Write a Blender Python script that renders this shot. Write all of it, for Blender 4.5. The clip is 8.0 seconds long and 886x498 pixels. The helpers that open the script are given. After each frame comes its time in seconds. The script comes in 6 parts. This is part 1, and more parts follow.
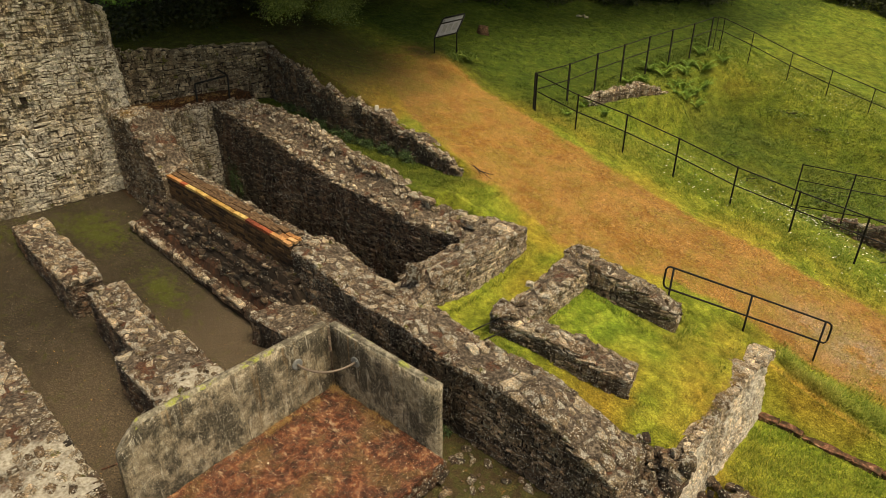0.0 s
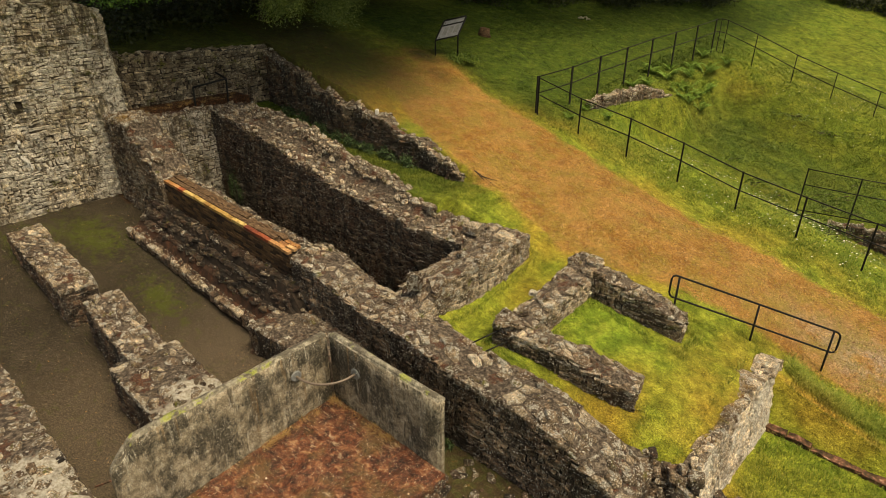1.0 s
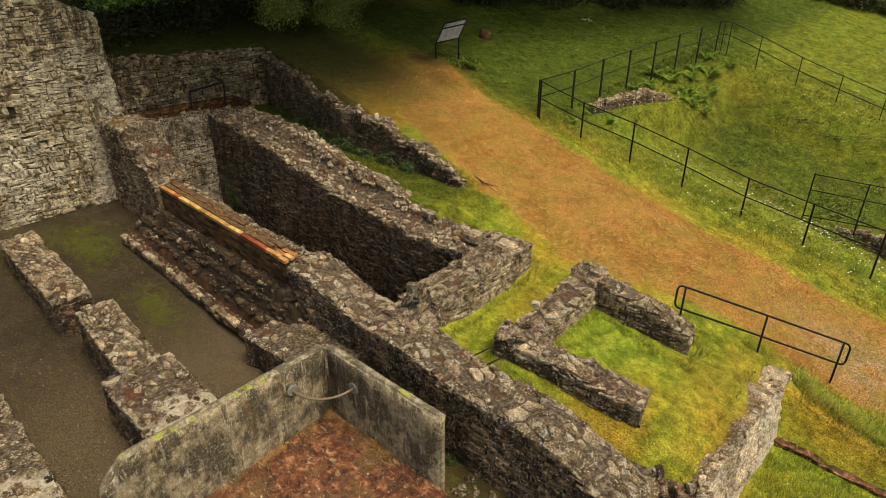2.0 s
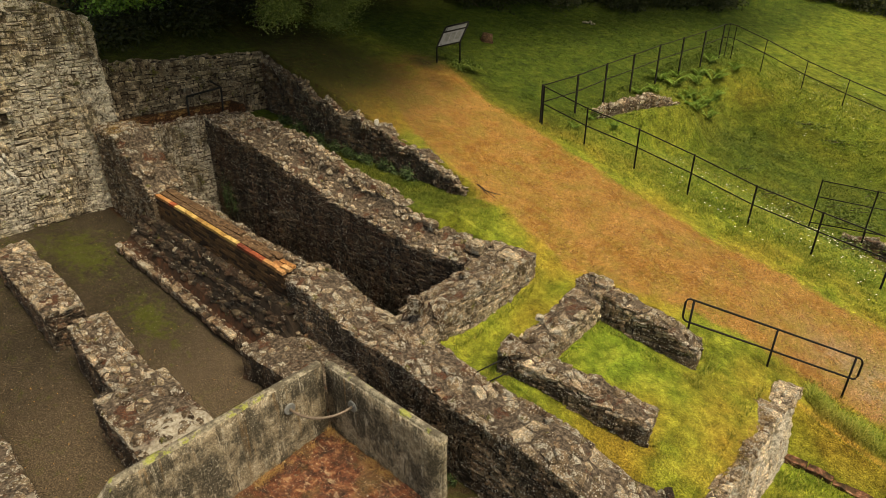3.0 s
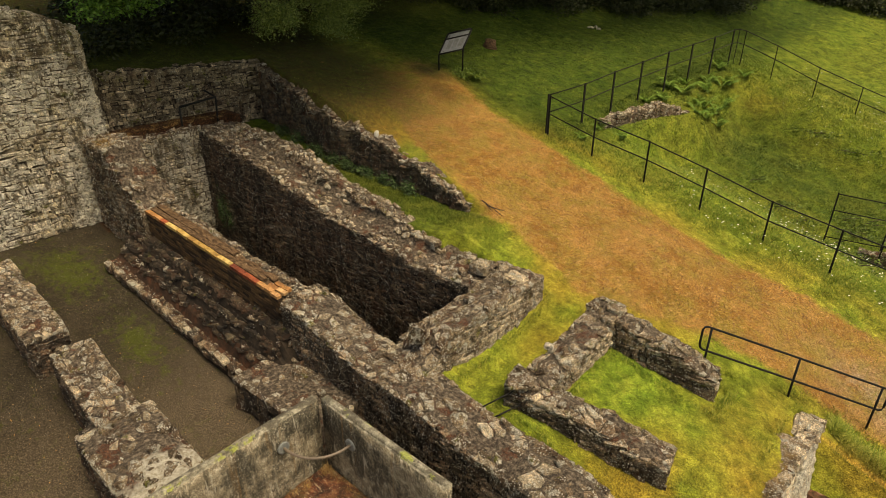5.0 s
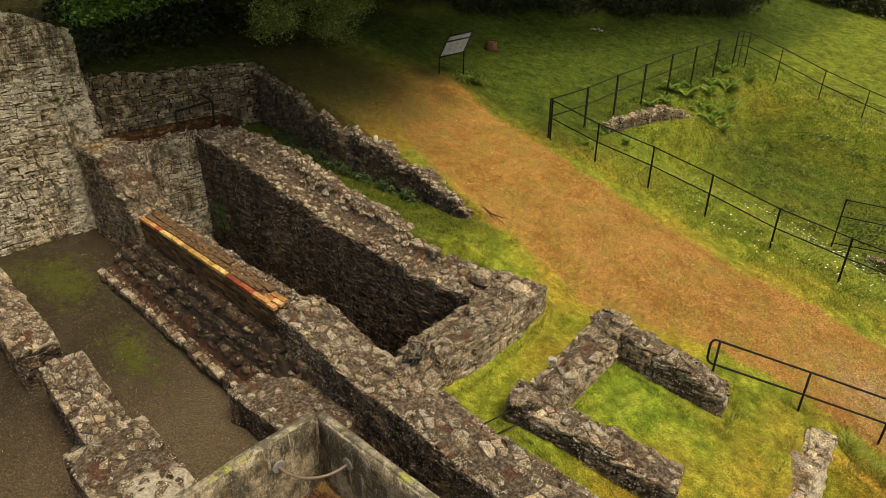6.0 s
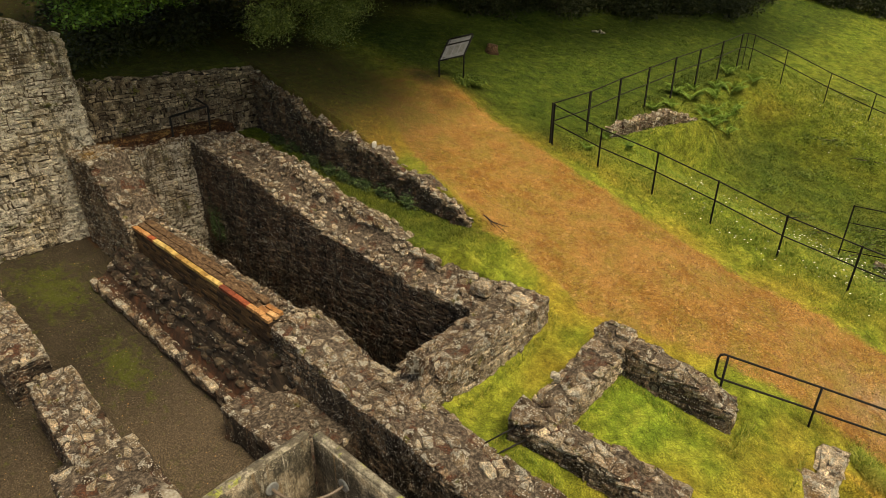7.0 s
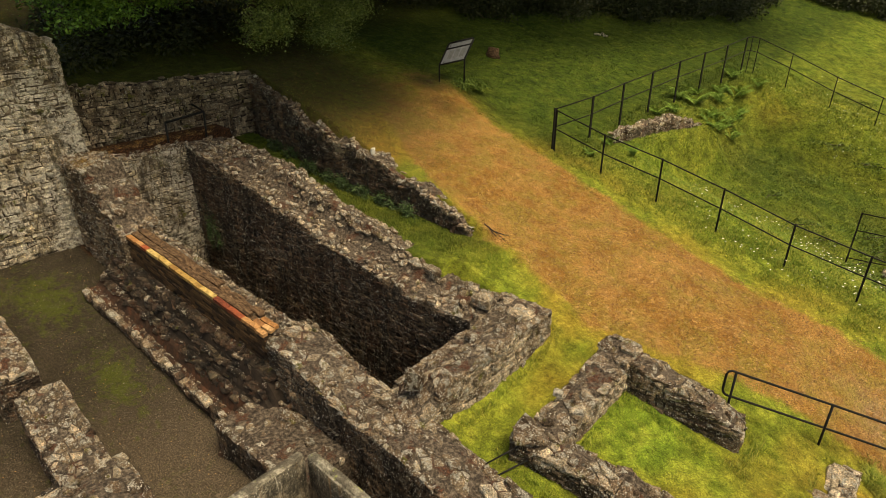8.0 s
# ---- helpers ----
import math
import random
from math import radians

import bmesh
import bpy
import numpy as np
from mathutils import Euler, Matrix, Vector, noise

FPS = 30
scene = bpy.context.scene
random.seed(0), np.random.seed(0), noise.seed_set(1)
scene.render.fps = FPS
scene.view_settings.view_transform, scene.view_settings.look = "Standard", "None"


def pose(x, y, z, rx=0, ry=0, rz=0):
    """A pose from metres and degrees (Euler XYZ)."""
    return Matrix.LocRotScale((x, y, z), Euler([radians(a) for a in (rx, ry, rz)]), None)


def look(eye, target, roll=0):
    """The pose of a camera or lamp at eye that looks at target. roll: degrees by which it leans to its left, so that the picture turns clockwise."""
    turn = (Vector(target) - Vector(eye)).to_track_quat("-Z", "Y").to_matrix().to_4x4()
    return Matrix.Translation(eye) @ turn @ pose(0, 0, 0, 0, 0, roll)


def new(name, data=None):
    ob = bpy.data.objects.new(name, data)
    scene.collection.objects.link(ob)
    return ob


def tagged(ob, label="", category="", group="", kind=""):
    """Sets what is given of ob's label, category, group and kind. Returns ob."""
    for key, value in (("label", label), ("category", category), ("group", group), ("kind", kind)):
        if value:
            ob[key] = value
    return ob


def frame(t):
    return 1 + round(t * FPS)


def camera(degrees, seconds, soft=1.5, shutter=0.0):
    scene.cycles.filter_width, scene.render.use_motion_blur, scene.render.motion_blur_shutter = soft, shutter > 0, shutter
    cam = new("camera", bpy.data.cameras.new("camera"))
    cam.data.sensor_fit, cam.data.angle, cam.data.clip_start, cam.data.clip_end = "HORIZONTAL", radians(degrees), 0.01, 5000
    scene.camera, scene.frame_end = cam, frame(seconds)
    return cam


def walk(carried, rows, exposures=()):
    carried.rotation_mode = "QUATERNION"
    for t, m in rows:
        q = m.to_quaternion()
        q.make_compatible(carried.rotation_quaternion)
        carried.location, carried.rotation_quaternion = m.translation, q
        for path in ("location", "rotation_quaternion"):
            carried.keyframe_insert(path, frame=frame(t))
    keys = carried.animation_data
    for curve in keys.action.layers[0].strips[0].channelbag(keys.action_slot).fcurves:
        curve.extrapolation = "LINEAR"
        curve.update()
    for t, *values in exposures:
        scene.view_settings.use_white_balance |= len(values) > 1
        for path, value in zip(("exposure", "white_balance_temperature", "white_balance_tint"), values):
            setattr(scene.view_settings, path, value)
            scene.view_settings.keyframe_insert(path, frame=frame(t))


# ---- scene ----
cam = camera(73.7, 8.0, 0.4)

PATH = [
    (0, (7.621, -5.325, 7.06), (6.429, -3.995, 6.159), -0.2),
    (0.5, (7.525, -5.238, 7.085), (6.332, -3.909, 6.185), -0.2),
    (1, (7.419, -5.142, 7.112), (6.227, -3.813, 6.211), -0.2),
    (1.5, (7.319, -5.023, 7.131), (6.126, -3.695, 6.23), -0.2),
    (3, (6.933, -4.642, 7.221), (5.739, -3.314, 6.321), -0.2),
    (3.5, (6.793, -4.511, 7.259), (5.599, -3.184, 6.358), -0.2),
    (4, (6.659, -4.375, 7.294), (5.464, -3.048, 6.393), -0.2),
    (4.5, (6.529, -4.253, 7.321), (5.334, -2.926, 6.421), -0.2),
    (6, (6.172, -3.869, 7.381), (4.975, -2.543, 6.481), -0.2),
    (6.5, (6.063, -3.735, 7.394), (4.865, -2.409, 6.495), -0.3),
    (7, (5.948, -3.582, 7.419), (4.749, -2.258, 6.52), -0.3),
    (7.5, (5.841, -3.449, 7.441), (4.641, -2.126, 6.544), -0.3),
    (8, (5.73, -3.308, 7.475), (4.528, -1.985, 6.577), -0.3),
]
EXPOSURES = [(0.0, 0.11, 8800, 7), (8.0, 0.07, 8800, 7)]
walk(cam, [(t, look(eye, target, roll)) for t, eye, target, roll in PATH], EXPOSURES)

# ---- world, sun ----
SUN_EL, SUN_ROT = radians(66), radians(85)
world = bpy.data.worlds.new("sky")
scene.world = world
world.use_nodes = True
wn = world.node_tree.nodes
sky = wn.new("ShaderNodeTexSky")
sky.sky_type = "NISHITA"
sky.sun_disc = False
sky.sun_elevation, sky.sun_rotation = SUN_EL, SUN_ROT
sky.air_density, sky.dust_density, sky.ozone_density = 1.0, 4.0, 0.6
wn["Background"].inputs["Strength"].default_value = 0.15
world.node_tree.links.new(sky.outputs["Color"], wn["Background"].inputs["Color"])
sun_data = bpy.data.lights.new("sun", "SUN")
sun_data.energy, sun_data.angle, sun_data.color = 3.4, radians(28), (1.0, 0.93, 0.82)
sun = new("sun", sun_data)
sun.matrix_world = look((0, 0, 0), (-math.sin(SUN_ROT) * math.cos(SUN_EL), -math.cos(SUN_ROT) * math.cos(SUN_EL), -math.sin(SUN_EL)))

# ---- materials ----


class Nodes:
    """A small helper to write node materials in a few lines."""

    def __init__(self, name, rough=0.85, metal=0.0, spec=0.3):
        self.mat = bpy.data.materials.new(name)
        self.mat.use_nodes = True
        self.tree = self.mat.node_tree
        self.bsdf = self.tree.nodes["Principled BSDF"]
        self.bsdf.inputs["Roughness"].default_value = rough
        self.bsdf.inputs["Metallic"].default_value = metal
        self.bsdf.inputs["Specular IOR Level"].default_value = spec
        self.pos = self.tree.nodes.new("ShaderNodeNewGeometry").outputs["Position"]

    def put(self, sock, value):
        if hasattr(value, "is_output"):
            self.tree.links.new(value, sock)
        elif isinstance(value, (tuple, list)):
            sock.default_value = (*value, 1.0) if len(value) == 3 and len(sock.default_value) == 4 else value
        else:
            sock.default_value = value

    def noise(self, scale, detail=4.0, rough=0.55, stretch=None, shift=0.0):
        n = self.tree.nodes.new("ShaderNodeTexNoise")
        n.inputs["Scale"].default_value = scale
        n.inputs["Detail"].default_value = detail
        n.inputs["Roughness"].default_value = rough
        self.put(n.inputs["Vector"], self.mapped(stretch, shift))
        return n.outputs["Fac"]

    def mapped(self, stretch, shift=0.0):
        if stretch is None and shift == 0.0:
            return self.pos
        m = self.tree.nodes.new("ShaderNodeMapping")
        m.inputs["Scale"].default_value = stretch or (1, 1, 1)
        m.inputs["Location"].default_value = (shift, shift, shift)
        self.put(m.inputs["Vector"], self.pos)
        return m.outputs["Vector"]

    def cells(self, scale, feature="F1", out="Distance", stretch=None):
        n = self.tree.nodes.new("ShaderNodeTexVoronoi")
        n.feature = feature
        n.inputs["Scale"].default_value = scale
        self.put(n.inputs["Vector"], self.mapped(stretch))
        return n.outputs[out]

    def ramp(self, fac, *stops):
        n = self.tree.nodes.new("ShaderNodeValToRGB")
        e = n.color_ramp.elements
        for i, (p, c) in enumerate(stops):
            el = e[i] if i < 2 else e.new(p)
            el.position = p
            el.color = (c, c, c, 1) if isinstance(c, (int, float)) else (*c, 1)
        self.put(n.inputs["Fac"], fac)
        return n.outputs["Color"]

    def mix(self, fac, a, b, kind="MIX"):
        n = self.tree.nodes.new("ShaderNodeMix")
        n.data_type, n.blend_type = "RGBA", kind
        self.put(n.inputs[0], fac)
        self.put(n.inputs[6], a)
        self.put(n.inputs[7], b)
        return n.outputs[2]

    def math(self, op, a, b=0.0):
        n = self.tree.nodes.new("ShaderNodeMath")
        n.operation = op
        self.put(n.inputs[0], a)
        self.put(n.inputs[1], b)
        return n.outputs[0]

    def attr(self, name):
        n = self.tree.nodes.new("ShaderNodeAttribute")
        n.attribute_name = name
        return n.outputs["Fac"]

    def upward(self):
        n = self.tree.nodes.new("ShaderNodeNewGeometry")
        s = self.tree.nodes.new("ShaderNodeSeparateXYZ")
        self.put(s.inputs[0], n.outputs["Normal"])
        return s.outputs["Z"]

    def piece(self):
        """A random number for each stone, whether an object of its own or an island of a joined mesh."""
        a = self.tree.nodes.new("ShaderNodeObjectInfo").outputs["Random"]
        b = self.tree.nodes.new("ShaderNodeNewGeometry").outputs["Random Per Island"]
        return self.math("FRACT", self.math("ADD", a, self.math("MULTIPLY", b, 7.31)))

    def done(self, colour, bump=None, strength=0.5, dist=0.02, rough=None):
        self.put(self.bsdf.inputs["Base Color"], colour)
        if rough is not None:
            self.put(self.bsdf.inputs["Roughness"], rough)
        if bump is not None:
            n = self.tree.nodes.new("ShaderNodeBump")
            n.inputs["Strength"].default_value = strength
            n.inputs["Distance"].default_value = dist
            self.put(n.inputs["Height"], bump)
            self.put(self.bsdf.inputs["Normal"], n.outputs["Normal"])
        return self.mat


def stone_material(name, stops, lichen, lichen_colour, rough=0.85, moss=0.0, spec=0.25, flecks=0.5, streaks=0.0, lime=(0.60, 0.55, 0.44), stain=0.6, grain=0.9, blotch=0.0, wash=0.0, gain=1.0):
    """Rubble stone: one tone a stone, mottled and pitted, with crusts of lichen, white spots and rain streaks."""
    n = Nodes(name, rough, spec=spec)
    colour = n.ramp(n.piece(), *[(p, tuple(gain * v for v in c)) for p, c in stops])
    colour = n.mix(0.9, colour, n.ramp(n.noise(8, 7, 0.75), (0.34, (0.35, 0.32, 0.29)), (0.5, (0.95, 0.92, 0.88)), (0.64, (1.9, 1.82, 1.7))), "MULTIPLY")
    colour = n.mix(0.8, colour, n.ramp(n.noise(1.1, 4, 0.6, shift=33.0), (0.36, (0.55, 0.5, 0.45)), (0.5, (1.0, 0.97, 0.93)), (0.63, (1.5, 1.45, 1.4))), "MULTIPLY")
    colour = n.mix(n.ramp(n.noise(2.2, 5, 0.65), (0.48, 0.0), (0.60, stain)), colour, n.ramp(n.noise(20, 5, 0.7), (0.35, (0.04, 0.018, 0.010)), (0.65, (0.19, 0.088, 0.044))))
    if streaks:
        colour = n.mix(n.ramp(n.noise(2.3, 8, 0.75, (1.0, 1.6, 0.28), 7.0), (0.49, 0.0), (0.55, streaks)), colour, (0.022, 0.017, 0.012))
        colour = n.mix(n.ramp(n.noise(3.0, 8, 0.78, (1.0, 1.6, 0.32), 17.0), (0.55, 0.0), (0.60, 0.75)), colour, lime)
    if wash:
        colour = n.mix(n.math("MULTIPLY", n.ramp(n.noise(0.8, 4, 0.6, shift=51.0), (0.47, 0.0), (0.57, wash)), n.ramp(n.noise(9, 7, 0.75, shift=13.0), (0.42, 0.0), (0.5, 1.0))), colour, lime)
    if blotch:
        colour = n.mix(n.ramp(n.noise(5.5, 9, 0.8, (1.0, 1.0, 1.6), 27.0), (0.53, 0.0), (0.575, blotch)), colour, n.ramp(n.noise(30, 4), (0.35, (0.018, 0.014, 0.010)), (0.65, (0.10, 0.075, 0.045))))
    if moss:
        colour = n.mix(n.ramp(n.noise(3.1, 6, 0.7, shift=4.0), (0.64 - 0.2 * moss, 0.0), (0.70 - 0.2 * moss, 0.85)), colour, (0.13, 0.13, 0.022))
    crust = n.ramp(n.noise(6.5, 8, 0.72, shift=2.0), (0.62 - 0.15 * lichen, 0.0), (0.65 - 0.15 * lichen, 0.9))
    tint = n.ramp(n.noise(4, 3, shift=6.0), (0.35, tuple(0.62 * v for v in lichen_colour)), (0.6, lichen_colour))
    colour = n.mix(crust, colour, tint)
    colour = n.mix(grain, colour, n.ramp(n.noise(48, 6, 0.8, shift=3.0), (0.40, 0.18), (0.5, 0.95), (0.59, 1.9)), "MULTIPLY")
    wobble = n.math("MULTIPLY", n.math("SUBTRACT", n.noise(60, 4, 0.75, shift=8.0), 0.5), 1.0)
    # white spots: lichen, with wet glints painted in as colour
    fleck = n.math("MULTIPLY", n.ramp(n.math("ADD", n.cells(18), wobble), (0.16, 1.0), (0.21, 0.0)), n.ramp(n.noise(2.6, 5, 0.7, shift=5.0), (0.64 - 0.2 * flecks, 0.0), (0.69 - 0.2 * flecks, 1.0)))
    dots = n.math("MULTIPLY", n.ramp(n.math("ADD", n.cells(25), n.math("MULTIPLY", wobble, 0.7)), (0.25, 1.0), (0.30, 0.0)), n.ramp(n.noise(5.0, 6, 0.75, shift=41.0), (0.59 - 0.12 * flecks, 0.0), (0.63 - 0.12 * flecks, 1.0)))
    colour = n.mix(n.math("MAXIMUM", fleck, dots), colour, (0.70, 0.67, 0.58))
    bump = n.math("ADD", n.math("MULTIPLY", n.noise(34, 8, 0.75), 1.6), n.math("MULTIPLY", n.noise(9, 3), 1.2))
    return n.done(colour, bump, 1.0, 0.06)


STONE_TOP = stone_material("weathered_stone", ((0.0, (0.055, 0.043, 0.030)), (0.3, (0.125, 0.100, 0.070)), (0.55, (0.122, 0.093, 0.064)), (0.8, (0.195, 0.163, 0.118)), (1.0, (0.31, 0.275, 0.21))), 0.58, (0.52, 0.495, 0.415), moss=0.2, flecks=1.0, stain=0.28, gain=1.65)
STONE_MID = stone_material("speckled_brown_stone", ((0.0, (0.065, 0.05, 0.035)), (0.45, (0.15, 0.117, 0.082)), (0.75, (0.21, 0.16, 0.11)), (1.0, (0.31, 0.265, 0.195))), 0.36, (0.44, 0.41, 0.33), flecks=1.0, streaks=0.5, lime=(0.24, 0.195, 0.135), moss=0.1, stain=0.4, gain=1.15)
# damp black-brown face stone, its colour also lowered for shade on upright faces
STONE_DARK = stone_material("damp_shaded_stone", ((0.0, (0.035, 0.026, 0.018)), (0.45, (0.08, 0.056, 0.038)), (0.75, (0.12, 0.074, 0.045)), (1.0, (0.19, 0.15, 0.10))), 0.12, (0.36, 0.34, 0.27), rough=0.6, spec=0.4, flecks=0.8, streaks=0.85, lime=(0.17, 0.13, 0.088), gain=1.3)
STONE_MAIN = stone_material("streaked_brown_stone", ((0.0, (0.06, 0.046, 0.032)), (0.45, (0.13, 0.098, 0.068)), (0.75, (0.19, 0.135, 0.09)), (1.0, (0.28, 0.23, 0.165))), 0.22, (0.40, 0.37, 0.29), rough=0.65, spec=0.35, flecks=1.0, streaks=0.8, lime=(0.22, 0.175, 0.12), stain=0.4, gain=1.4)
STONE_WET = stone_material("wet_dark_rubble", ((0.0, (0.014, 0.011, 0.008)), (0.5, (0.036, 0.027, 0.019)), (0.8, (0.065, 0.046, 0.031)), (1.0, (0.12, 0.10, 0.07))), 0.14, (0.32, 0.31, 0.25), rough=0.5, spec=0.45, flecks=0.3, moss=0.15, stain=0.5, gain=0.95)
STONE_GREY = stone_material("grey_walling_stone", ((0.0, (0.13, 0.105, 0.075)), (0.5, (0.25, 0.21, 0.155)), (0.8, (0.35, 0.305, 0.225)), (1.0, (0.46, 0.41, 0.32))), 0.4, (0.50, 0.49, 0.42), moss=0.15, flecks=1.0, stain=0.3, gain=1.4)
STONE_PALE = stone_material("pale_tower_stone", ((0.0, (0.26, 0.22, 0.15)), (0.3, (0.46, 0.41, 0.295)), (0.65, (0.57, 0.52, 0.40)), (1.0, (0.68, 0.64, 0.54))), 0.2, (0.58, 0.55, 0.46), streaks=0.65, flecks=0.6, moss=0.15, stain=0.25, grain=0.5, blotch=0.7, wash=0.9, lime=(0.76, 0.71, 0.59), gain=0.9)
STONE_LIME = stone_material("limewashed_stone", ((0.0, (0.34, 0.29, 0.22)), (0.4, (0.46, 0.41, 0.325)), (1.0, (0.60, 0.55, 0.46))), 0.45, (0.70, 0.67, 0.59), streaks=0.4, lime=(0.74, 0.70, 0.61), grain=0.5, wash=0.9, gain=1.35, stain=0.15)
STONE_WEST = stone_material("shaded_walling_stone", ((0.0, (0.07, 0.06, 0.045)), (0.5, (0.17, 0.148, 0.11)), (0.8, (0.24, 0.21, 0.155)), (1.0, (0.33, 0.295, 0.225))), 0.2, (0.30, 0.285, 0.23), moss=0.3, flecks=0.45, streaks=0.3, lime=(0.26, 0.225, 0.16), stain=0.4, grain=0.6, blotch=0.5, gain=1.9)


def mortar_material(name, a, b, c):
    n = Nodes(name, 0.95)
    colour = n.ramp(n.noise(5, 6, 0.65), (0.3, a), (0.5, b), (0.72, c))
    colour = n.mix(n.ramp(n.noise(40, 3), (0.4, 0.0), (0.7, 0.6)), colour, n.mix(0.5, colour, (0.02, 0.015, 0.012)))
    return n.done(colour, n.math("ADD", n.noise(45, 6, 0.7), n.noise(12, 3)), 0.9, 0.03)


def wall_top_material(name, pale=False):
    """Stony earth and old mortar between the top stones, with patches of red leaf litter, or of white mortar."""
    n = Nodes(name, 0.95)
    c = n.ramp(n.noise(16, 7, 0.75), (0.38, (0.022, 0.016, 0.011)), (0.5, (0.092, 0.070, 0.051)), (0.62, (0.26, 0.21, 0.155)))
    c = n.mix(n.ramp(n.noise(2.4, 7, 0.72, shift=3.0), (0.545, 0.0), (0.595, 0.85)), c, n.ramp(n.noise(38, 5, 0.75), (0.38, (0.03, 0.013, 0.008)), (0.5, (0.075, 0.03, 0.016)), (0.62, (0.21, 0.075, 0.032))))
    c = n.mix(n.ramp(n.noise(60, 4, 0.7), (0.60, 0.0), (0.67, 0.8)), c, (0.42, 0.39, 0.32))
    if pale:
        x = n.tree.nodes.new("ShaderNodeSeparateXYZ")
        n.put(x.inputs[0], n.pos)
        east = n.math("ADD", n.math("MULTIPLY", x.outputs["X"], 0.25), n.math("MULTIPLY", n.noise(1.6, 4, 0.6, shift=1.5), 0.9))
        c = n.mix(n.ramp(east, (0.1, 0.0), (0.2, 1.0)), c, n.ramp(n.noise(18, 6, 0.7), (0.35, (0.28, 0.24, 0.175)), (0.6, (0.56, 0.53, 0.44))))
    return n.done(c, n.math("ADD", n.noise(45, 7, 0.75), n.math("MULTIPLY", n.noise(11, 4), 1.5)), 1.0, 0.05)


EARTH = wall_top_material("stony_wall_top")
WHITE_EARTH = wall_top_material("stony_wall_top_with_lime", True)
MORTAR_DARK = mortar_material("dark_joint_earth", (0.012, 0.009, 0.007), (0.032, 0.023, 0.016), (0.075, 0.05, 0.033))
MORTAR_GREY = mortar_material("grey_lime_mortar", (0.06, 0.05, 0.037), (0.13, 0.11, 0.08), (0.26, 0.225, 0.165))
MORTAR_TOWER = mortar_material("tower_lime_mortar", (0.03, 0.023, 0.015), (0.13, 0.10, 0.068), (0.42, 0.36, 0.27))
LITTER = mortar_material("red_leaf_litter", (0.016, 0.010, 0.007), (0.052, 0.026, 0.015), (0.14, 0.056, 0.027))


def ground_material():
    n = Nodes("turf_path_and_gravel", 0.95, spec=0.15)
    big, mid, fine = n.noise(0.55, 3), n.noise(2.6, 5, 0.6), n.noise(42, 4, 0.7)
    grass = n.ramp(mid, (0.30, (0.055, 0.105, 0.010)), (0.5, (0.138, 0.200, 0.022)), (0.70, (0.24, 0.28, 0.038)))
    grass = n.mix(n.math("MULTIPLY", n.ramp(big, (0.36, 0.2), (0.60, 0.9)), n.attr("dry")), grass, (0.38, 0.20, 0.038))
    # deep green turf, its colour lowered to carry shade by wood, hollow and alley
    grass = n.mix(n.math("MULTIPLY", n.attr("lush_shade"), 0.85), grass, n.ramp(mid, (0.28, (0.011, 0.027, 0.004)), (0.5, (0.026, 0.053, 0.006)), (0.74, (0.055, 0.080, 0.011))))
    clumps = n.noise(6.5, 7, 0.75, shift=23.0)
    grass = n.mix(0.75, grass, n.ramp(clumps, (0.34, 0.4), (0.5, 0.95), (0.64, 1.55)), "MULTIPLY")
    path = n.ramp(n.noise(3.4, 6, 0.65, shift=3.0), (0.28, (0.165, 0.075, 0.018)), (0.5, (0.24, 0.120, 0.029)), (0.7, (0.325, 0.178, 0.048)))
    path = n.mix(n.ramp(n.noise(0.7, 6, 0.65, shift=19.0), (0.42, 0.0), (0.58, 0.5)), path, (0.39, 0.215, 0.072))
    path = n.mix(n.math("MULTIPLY", n.attr("grit"), n.ramp(n.noise(2.2, 6, 0.7, shift=6.0), (0.40, 0.0), (0.52, 0.85))), path, n.ramp(n.noise(25, 5, 0.7), (0.35, (0.15, 0.11, 0.07)), (0.65, (0.40, 0.33, 0.24))))
    path = n.mix(n.ramp(n.noise(1.4, 7, 0.72, shift=12.0), (0.45, 0.0), (0.60, 0.6)), path, (0.20, 0.17, 0.034))
    path = n.mix(n.ramp(n.noise(8, 8, 0.78, shift=29.0), (0.54, 0.0), (0.62, 0.6)), path, (0.50, 0.30, 0.125))
    path = n.mix(n.ramp(n.noise(14, 6, 0.75, shift=15.0), (0.56, 0.0), (0.64, 0.6)), path, (0.085, 0.045, 0.014))
    gravel = n.ramp(fine, (0.34, (0.036, 0.028, 0.018)), (0.5, (0.078, 0.060, 0.040)), (0.66, (0.155, 0.122, 0.084)))
    gravel = n.mix(n.ramp(n.cells(9), (0.03, 0.8), (0.06, 0.0)), gravel, (0.40, 0.27, 0.10))
    # moss tone darkened to paint tower and tree shade into the gravel
    gravel = n.mix(n.math("MULTIPLY", n.attr("moss"), n.ramp(n.noise(1.3, 6, 0.7, shift=14.0), (0.32, 0.65), (0.56, 0.95))), gravel, n.ramp(fine, (0.35, (0.012, 0.0098, 0.0064)), (0.65, (0.042, 0.033, 0.021))))
    gravel = n.mix(n.ramp(n.math("ADD", n.math("MULTIPLY", n.attr("algae"), 0.2), n.noise(5.0, 9, 0.82, shift=8.0)), (0.55, 0.0), (0.68, 0.75)), gravel, n.mix(fine, (0.012, 0.018, 0.003), (0.10, 0.12, 0.016)))
    # soil tones; under the trees they also paint in the shade
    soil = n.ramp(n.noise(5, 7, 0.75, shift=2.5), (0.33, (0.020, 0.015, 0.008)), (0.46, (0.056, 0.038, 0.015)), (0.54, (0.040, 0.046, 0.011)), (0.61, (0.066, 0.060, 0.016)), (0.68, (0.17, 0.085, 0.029)))
